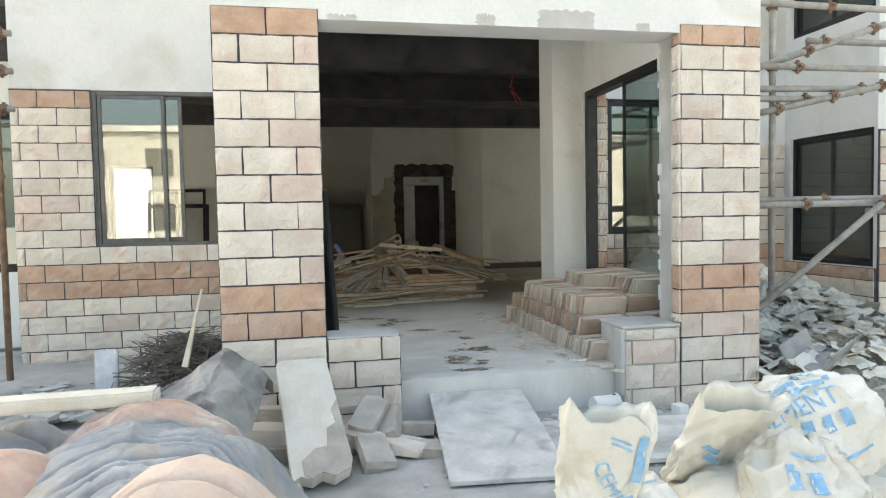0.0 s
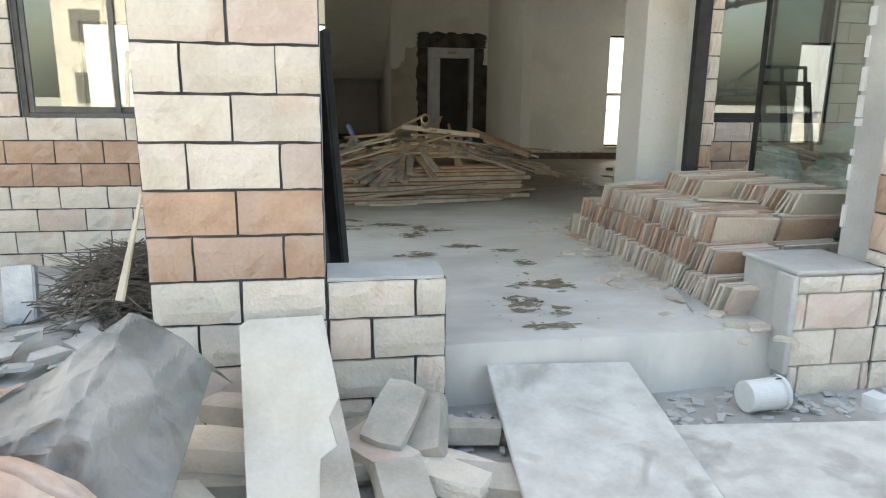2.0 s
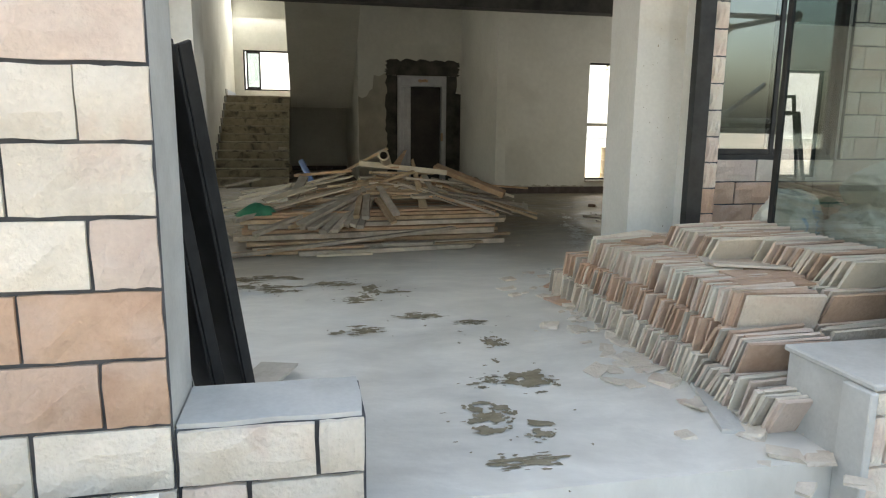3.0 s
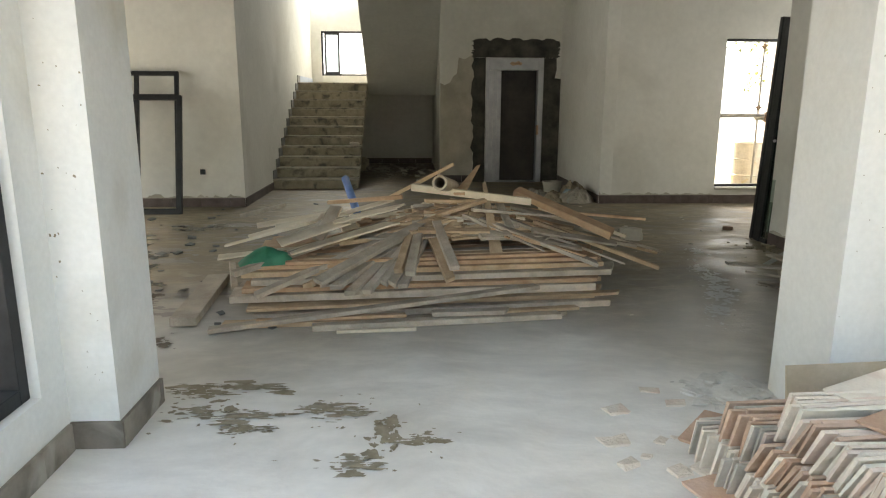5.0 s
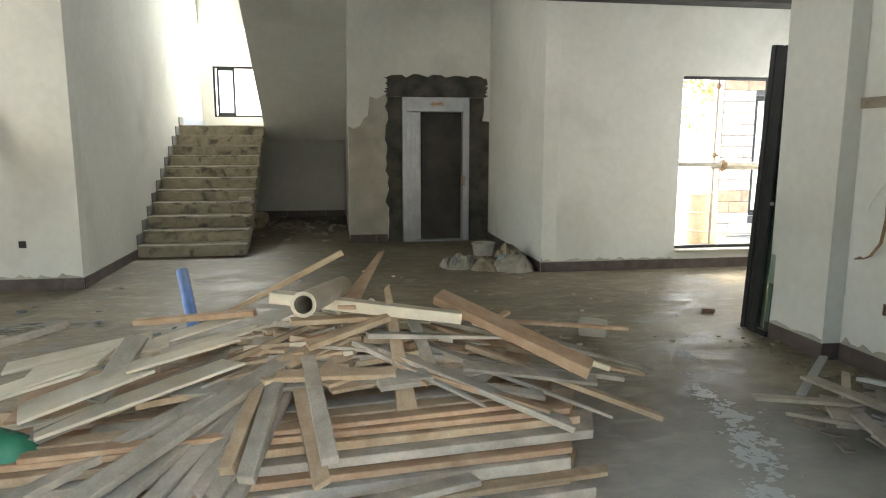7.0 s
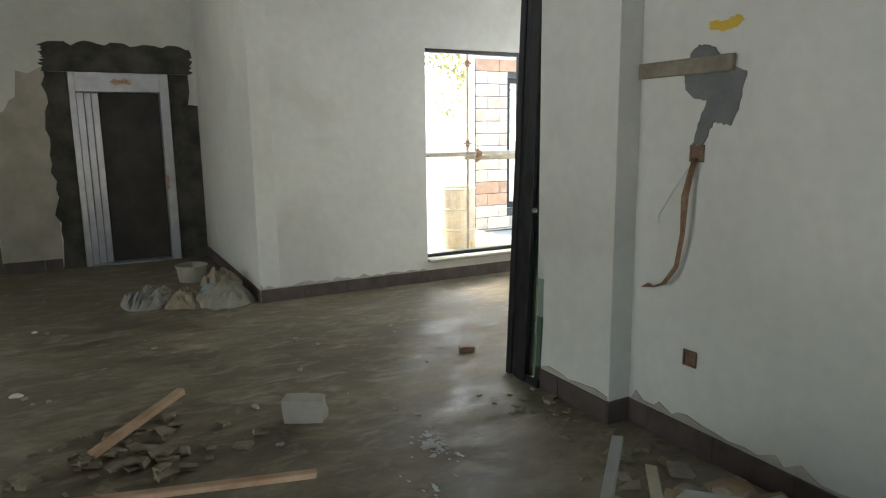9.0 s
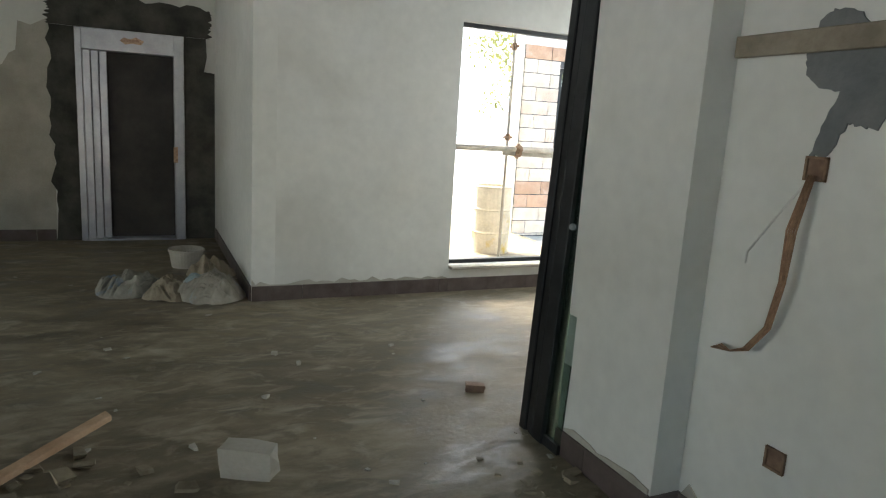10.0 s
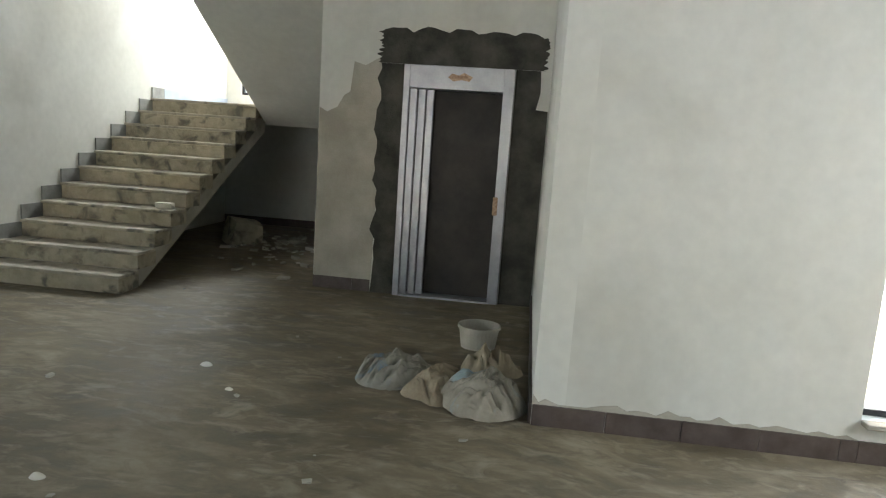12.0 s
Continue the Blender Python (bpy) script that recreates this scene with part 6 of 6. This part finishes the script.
scraps("torn pale plastic and paper scraps on the rubbish heap", (4.7, 6.1), (0.5, 0.5), 420, 3, TARP_PALE, (0.04, 0.20), 0.64)
scraps("dusty torn bag pieces over the rubbish", (4.5, 5.5), (0.5, 0.5), 320, 4, STONE_GREY, (0.03, 0.13), 0.45)
scraps("white torn plastic scraps on the rubbish", (4.4, 5.2), (0.5, 0.4), 160, 5, BAG, (0.03, 0.15), 0.38)
for i in range(10):
    x, y = RT.uniform(4.0, 5.3), RT.uniform(4.9, 6.3)
    cs = sack("torn_sack", "torn dusty bag lying on the rubbish heap", "sack", pose(x, y, 0.18 + 0.30 * max(0, 1 - abs(y - 6.1)), RT.uniform(-20, 20), RT.uniform(-20, 20), RT.uniform(0, 360)), RT.uniform(0.35, 0.6), RT.uniform(0.2, 0.35), RT.uniform(0.12, 0.24), 40 + i, (TARP_PALE, BAG_DUSTY, BAG_DUSTY, STONE_GREY)[i % 4], "torn sacks", amp=0.07)
cb = thing("cardboard_box", "crushed grey cardboard box on the rubbish heap", "cardboard box")
boxes("flap", CARD_GREY, cb, (-0.22, 0.22, -0.14, 0.14, 0, 0.012))
o = boxes("flap", CARD_GREY, cb, (-0.22, 0.22, 0, 0.012, 0, 0.16))
o.matrix_basis = pose(0, -0.13, 0.01, 20, 0, 0)
o = boxes("flap", CARD_GREY, cb, (-0.22, 0.22, 0, 0.012, 0, 0.14))
o.matrix_basis = pose(0, 0.12, 0.01, -35, 0, 0)
cb.matrix_basis = pose(3.95, 4.95, 0.30, 10, -12, 25)
cb2 = thing("cardboard_box", "small brown carton against the stone wall", "cardboard box")
boxes("carton", CARD, cb2, (-0.13, 0.13, -0.1, 0.1, 0, 0.16), bevel=0.006)
cb2.matrix_basis = pose(5.45, 6.5, 0.42, 0, 0, 10)
crumple("paper_sheet", "crumpled white printed paper on the rubbish", "paper", BAG, 3.98, 4.78, 0.06, 0.24, 0.16, 0.14, 23, 30, 0.05, 1.5, 7)
litter("rubble", "dust, chips and scraps round the rubbish heap", (4.2, 5.1), (0.5, 0.4), 200, 16, STONE_GREY, (0.01, 0.07), 0.4, 0.0, 0.2)

# ---- yard behind the hall window ----
def drum():
    ob = thing("oil_drum", "dusty yellow-stained steel oil drum in the yard", "drum", at=(6.80, 16.35, 0.25))
    bm = bmesh.new()
    prof = [(0.001, 0), (0.225, 0), (0.233, 0.02), (0.225, 0.04), (0.225, 0.27), (0.235, 0.285), (0.225, 0.30), (0.225, 0.54), (0.235, 0.555), (0.225, 0.57), (0.225, 0.80), (0.233, 0.82), (0.22, 0.83), (0.216, 0.80), (0.001, 0.80)]
    rings = [[bm.verts.new((r0 * math.cos(k * math.pi / 16), r0 * math.sin(k * math.pi / 16), z)) for k in range(32)] for r0, z in prof]
    for a, b in zip(rings, rings[1:]):
        for k in range(32):
            bm.faces.new((a[k], a[(k + 1) % 32], b[(k + 1) % 32], b[k]))
    bmesh.ops.recalc_face_normals(bm, faces=bm.faces[:])
    part("shell", bm, DRUM, ob, smooth=False)


drum()
tagged(boxes("yard_paving", GROUND, None, (4.0, 14.0, 14.9, 19.5, -0.05, 0.25)), "bright dusty paving behind the house", "pavement", kind="structure")
wall("yard_wing", PLASTER, "x", 17.52, 17.8, 7.76, 11.0, 0.25, 5.0, [(8.33, 9.5, 0.6, 2.6)], "stone-clad wing wall in the yard with a dark window")
window("window_11", "x", 17.55, 8.33, 9.5, 0.6, 2.6, "dark window in the yard wing", BLACK, [(8.38, 8.95), (8.9, 9.45)])
scaffold_pole((6.55, 15.74, 1.49), (9.0, 15.74, 1.46), couplers=(0.07,))
scaffold_pole((5.0, 15.72, 1.53), (8.6, 15.72, 1.53), couplers=(0.478,))
scaffold_pole((6.62, 15.79, 0.25), (6.62, 15.79, 4.5), couplers=(0.33, 0.55), r=0.016)


def tree(x, y, h, seed):
    r = random.Random(seed)
    ob = thing("tree", "young yellow-green tree behind the yard", "tree", at=(x, y, 0))
    bm = bmesh.new()
    tube(bm, [(0, 0, 0), (0.05, 0.02, h * 0.3), (-0.03, 0.05, h * 0.6), (0.04, 0, h * 0.9)], [0.10, 0.08, 0.05, 0.02], 8)
    tips = []
    for i in range(11):
        a, z = r.uniform(0, 6.28), h * r.uniform(0.4, 0.85)
        L = h * r.uniform(0.15, 0.3)
        tip = (math.cos(a) * L, math.sin(a) * L, z + L * 0.6)
        tube(bm, [(0, 0, z), (tip[0] * 0.5, tip[1] * 0.5, z + L * 0.2), tip], [0.03, 0.02, 0.008], 6)
        tips.append(tip)
    part("trunk", bm, TWIG, ob)
    bm = bmesh.new()
    for i in range(1500):
        t = r.choice(tips)
        p = Vector(t) + Vector((r.gauss(0, 0.28), r.gauss(0, 0.28), r.gauss(0, 0.26)))
        m = Matrix.Translation(p) @ Euler((r.uniform(0, 6), r.uniform(0, 6), r.uniform(0, 6))).to_matrix().to_4x4()
        s = r.uniform(0.04, 0.09)
        bm.faces.new([bm.verts.new(m @ Vector(c)) for c in ((-s, 0, 0), (0, s * 0.5, 0.01), (s, 0, 0), (0, -s * 0.5, 0.01))])
    part("crown", bm, LEAF, ob)


tree(12.9, 26.0, 4.4, 3)
# added glowing sheet that whitens the distance seen through the windows
tagged(boxes("backdrop", HAZE_GLOW, None, (-160, 200, 120, 120.5, -0.3, 26)), "glowing sheet added as bright hazy distance behind the house", "backdrop", kind="structure")

# houses across the site, seen in the glass
for i, (x0, x1, y0, y1, h) in enumerate(((-13.0, 2.5, -30.0, -23.0, 6.4), (5.5, 20.0, -31.0, -24.0, 6.4))):
    hs = thing("house", "cream unfinished house across the site", "house", "houses across the site")
    boxes("wall", MARBLE, hs, (x0, x1, y0, y1, 0, h))
    boxes("roof", PLASTER, hs, (x0 - 0.3, x1 + 0.3, y0 - 0.3, y1 + 0.3, h, h + 0.3))
    for fl_z in (1.0, 4.0):
        n = 4
        for k in range(n):
            wx = x0 + 0.8 + k * (x1 - x0 - 1.6) / n
            boxes("window", GREYALU, hs, (wx, wx + 1.4, y1 - 0.05, y1 + 0.05, fl_z, fl_z + 1.5))


# ---- stone cladding ----
def stone_mesh(w, h, kind, variant):
    key = (round(w, 2), round(h, 2), kind, variant)
    if key in STONE_MESHES:
        return STONE_MESHES[key]
    r = random.Random(int(w * 1000) + int(h * 1000) * 7 + variant * 77)
    bm = bmesh.new()
    d, b, j = 0.024, 0.006, 0.0058
    x, z = w / 2 - j, h / 2 - j
    n, m = 5, 3
    front = []
    for q in range(m + 1):
        for i in range(n + 1):
            edge = i in (0, n) or q in (0, m)
            xx, zz = -x + 2 * x * i / n, -z + 2 * z * q / m
            yy = -d + (b if edge else r.uniform(-0.011, 0.005))
            if edge:
                xx += r.uniform(-0.0025, 0.0025)
                zz += r.uniform(-0.0025, 0.0025)
            else:
                xx += r.uniform(-0.16, 0.16) * x / 2
                zz += r.uniform(-0.16, 0.16) * z / 2
            front.append(bm.verts.new((xx, yy, zz)))
    for q in range(m):
        for i in range(n):
            a = q * (n + 1) + i
            bm.faces.new((front[a], front[a + 1], front[a + n + 2], front[a + n + 1]))
    rim = [front[i] for i in range(n + 1)] + [front[q * (n + 1) + n] for q in range(1, m + 1)]
    rim += [front[m * (n + 1) + i] for i in range(n - 1, -1, -1)] + [front[q * (n + 1)] for q in range(m - 1, 0, -1)]
    back = [bm.verts.new((v.co.x, 0.0, v.co.z)) for v in rim]
    for i in range(len(rim)):
        k = (i + 1) % len(rim)
        bm.faces.new((rim[k], rim[i], back[i], back[k]))
    me = mesh(bm, "stone", {"c": STONE, "p": STONE_PINK, "b": STONE_BROWN}[kind])
    STONE_MESHES[key] = me
    return me


STONE_MESHES = {}
RND = random.Random(4)


def stone(parent, axis, sign, p, s, e, lo, hi, brown):
    q = RND.random()
    kind = "b" if brown else ("p" if q < 0.14 else "c")
    ob = new("stone", stone_mesh(e - s, hi - lo, kind, RND.randrange(4)))
    mid, zc = (s + e) / 2, (lo + hi) / 2
    if axis == "y":
        ob.matrix_basis = pose(mid, p, zc, 0, 0, 0 if sign < 0 else 180)
    else:
        ob.matrix_basis = pose(p, mid, zc, 0, 0, 90 if sign > 0 else -90)
    ob.parent = parent


def clad(parent, axis, sign, p, a0, a1, z0, z1, length, offset, holes=(), zb=0.66):
    """Stones in running bond on the plane axis = p, facing sign; each one an object of its own."""
    hh = 0.184
    for k in range(math.floor((z0 - zb) / hh + 1e-6), math.ceil((z1 - zb) / hh - 1e-6)):
        lo, hi = max(z0, zb + k * hh), min(z1, zb + (k + 1) * hh)
        if hi - lo < 0.03:
            continue
        start = a0 - (offset if k % 2 else offset + length / 2) % length
        while start < a1 - 0.02:
            segs = [(max(a0, start), min(a1, start + length))]
            for h in holes:
                if hi > h[2] + 0.02 and lo < h[3] - 0.02:
                    cut = []
                    for s, e in segs:
                        if e <= h[0] or s >= h[1]:
                            cut.append((s, e))
                        else:
                            cut += [(s, h[0])] * (s < h[0]) + [(h[1], e)] * (e > h[1])
                    segs = cut
            for s, e in segs:
                if e - s > 0.035:
                    stone(parent, axis, sign, p, s, e, lo, hi, k in (0, 1, 11))
            start += length


def backing(a0, a1, p0, p1, z0, z1, holes=(), axis="x"):
    return wall("wall_cladding", MORTAR, axis, p0, p1, a0, a1, z0, z1, holes, "sandstone blocks in dark mortar on the front wall", "stone cladding")


clad(backing(-0.50, 0.19, YF + 0.016, YF + 0.0219, 0.0, 2.862), "y", -1, YF + 0.0219, -0.50, 0.19, -0.03, 2.866, 0.350, 0.0)
clad(backing(2.845, 3.52, YF + 0.016, YF + 0.0219, 0.0, 2.862), "y", -1, YF + 0.0219, 2.845, 3.52, -0.03, 2.866, 0.355, 0.175, (), 0.69)
clad(backing(YF + 0.03, YF + 0.115, 2.839, 2.8449, 0.62, 2.80, axis="y"), "x", -1, 2.8449, YF - 0.004, YF + 0.115, 0.62, 2.80, 0.4, 0.0, (), 0.69)
clad(low_left, "y", -1, YF + 0.024, 0.195, 0.70, -0.03, 0.64, 0.37, 0.0)
clad(low_right, "y", -1, YF + 0.024, 2.385, 2.841, -0.03, 0.592, 0.355, 0.12, (), 0.69)
clad(backing(3.335, 3.449, 7.638, 7.6599, 0.46, 2.84), "y", -1, 7.648, 3.335, 3.449, 0.46, 2.84, 0.4, 0.0)
HL = [(-2.16, -0.62, 1.2, 2.88)]
clad(backing(-2.94, -0.5, FY - 0.025, FY - 0.0001, 0.0, 2.862, HL), "y", -1, FY - 0.018, -2.94, -0.5, -0.03, 2.866, 0.365, 0.1, HL)
HR = [(3.72, 4.95, 1.2, 2.88)]
clad(backing(3.45, 5.3, FY - 0.025, FY - 0.0001, 0.0, 2.862, HR), "y", -1, FY - 0.018, 3.45, 5.3, -0.03, 2.866, 0.365, 0.2, HR)
clad(backing(5.3, 6.19, FY - 0.025, FY - 0.0001, 0.0, 2.31), "y", -1, FY - 0.018, 5.3, 6.19, -0.03, 2.315, 0.365, 0.2)
clad(backing(6.22, 8.2, 6.715, 6.7399, 0.0, 2.33), "y", -1, 6.722, 6.22, 8.2, -0.03, 2.34, 0.365, 0.0)
clad(backing(6.74, 8.17, 6.195, 6.2199, 0.0, 0.80, axis="y"), "x", -1, 6.202, 6.74, 8.17, -0.03, 0.80, 0.365, 0.1)
HY = [(8.33, 9.5, 0.6, 2.6)]
clad(backing(7.76, 11.0, 17.50, 17.5199, 0.25, 2.86, HY), "y", -1, 17.506, 7.76, 11.0, 0.26, 2.866, 0.42, 0.0, HY)
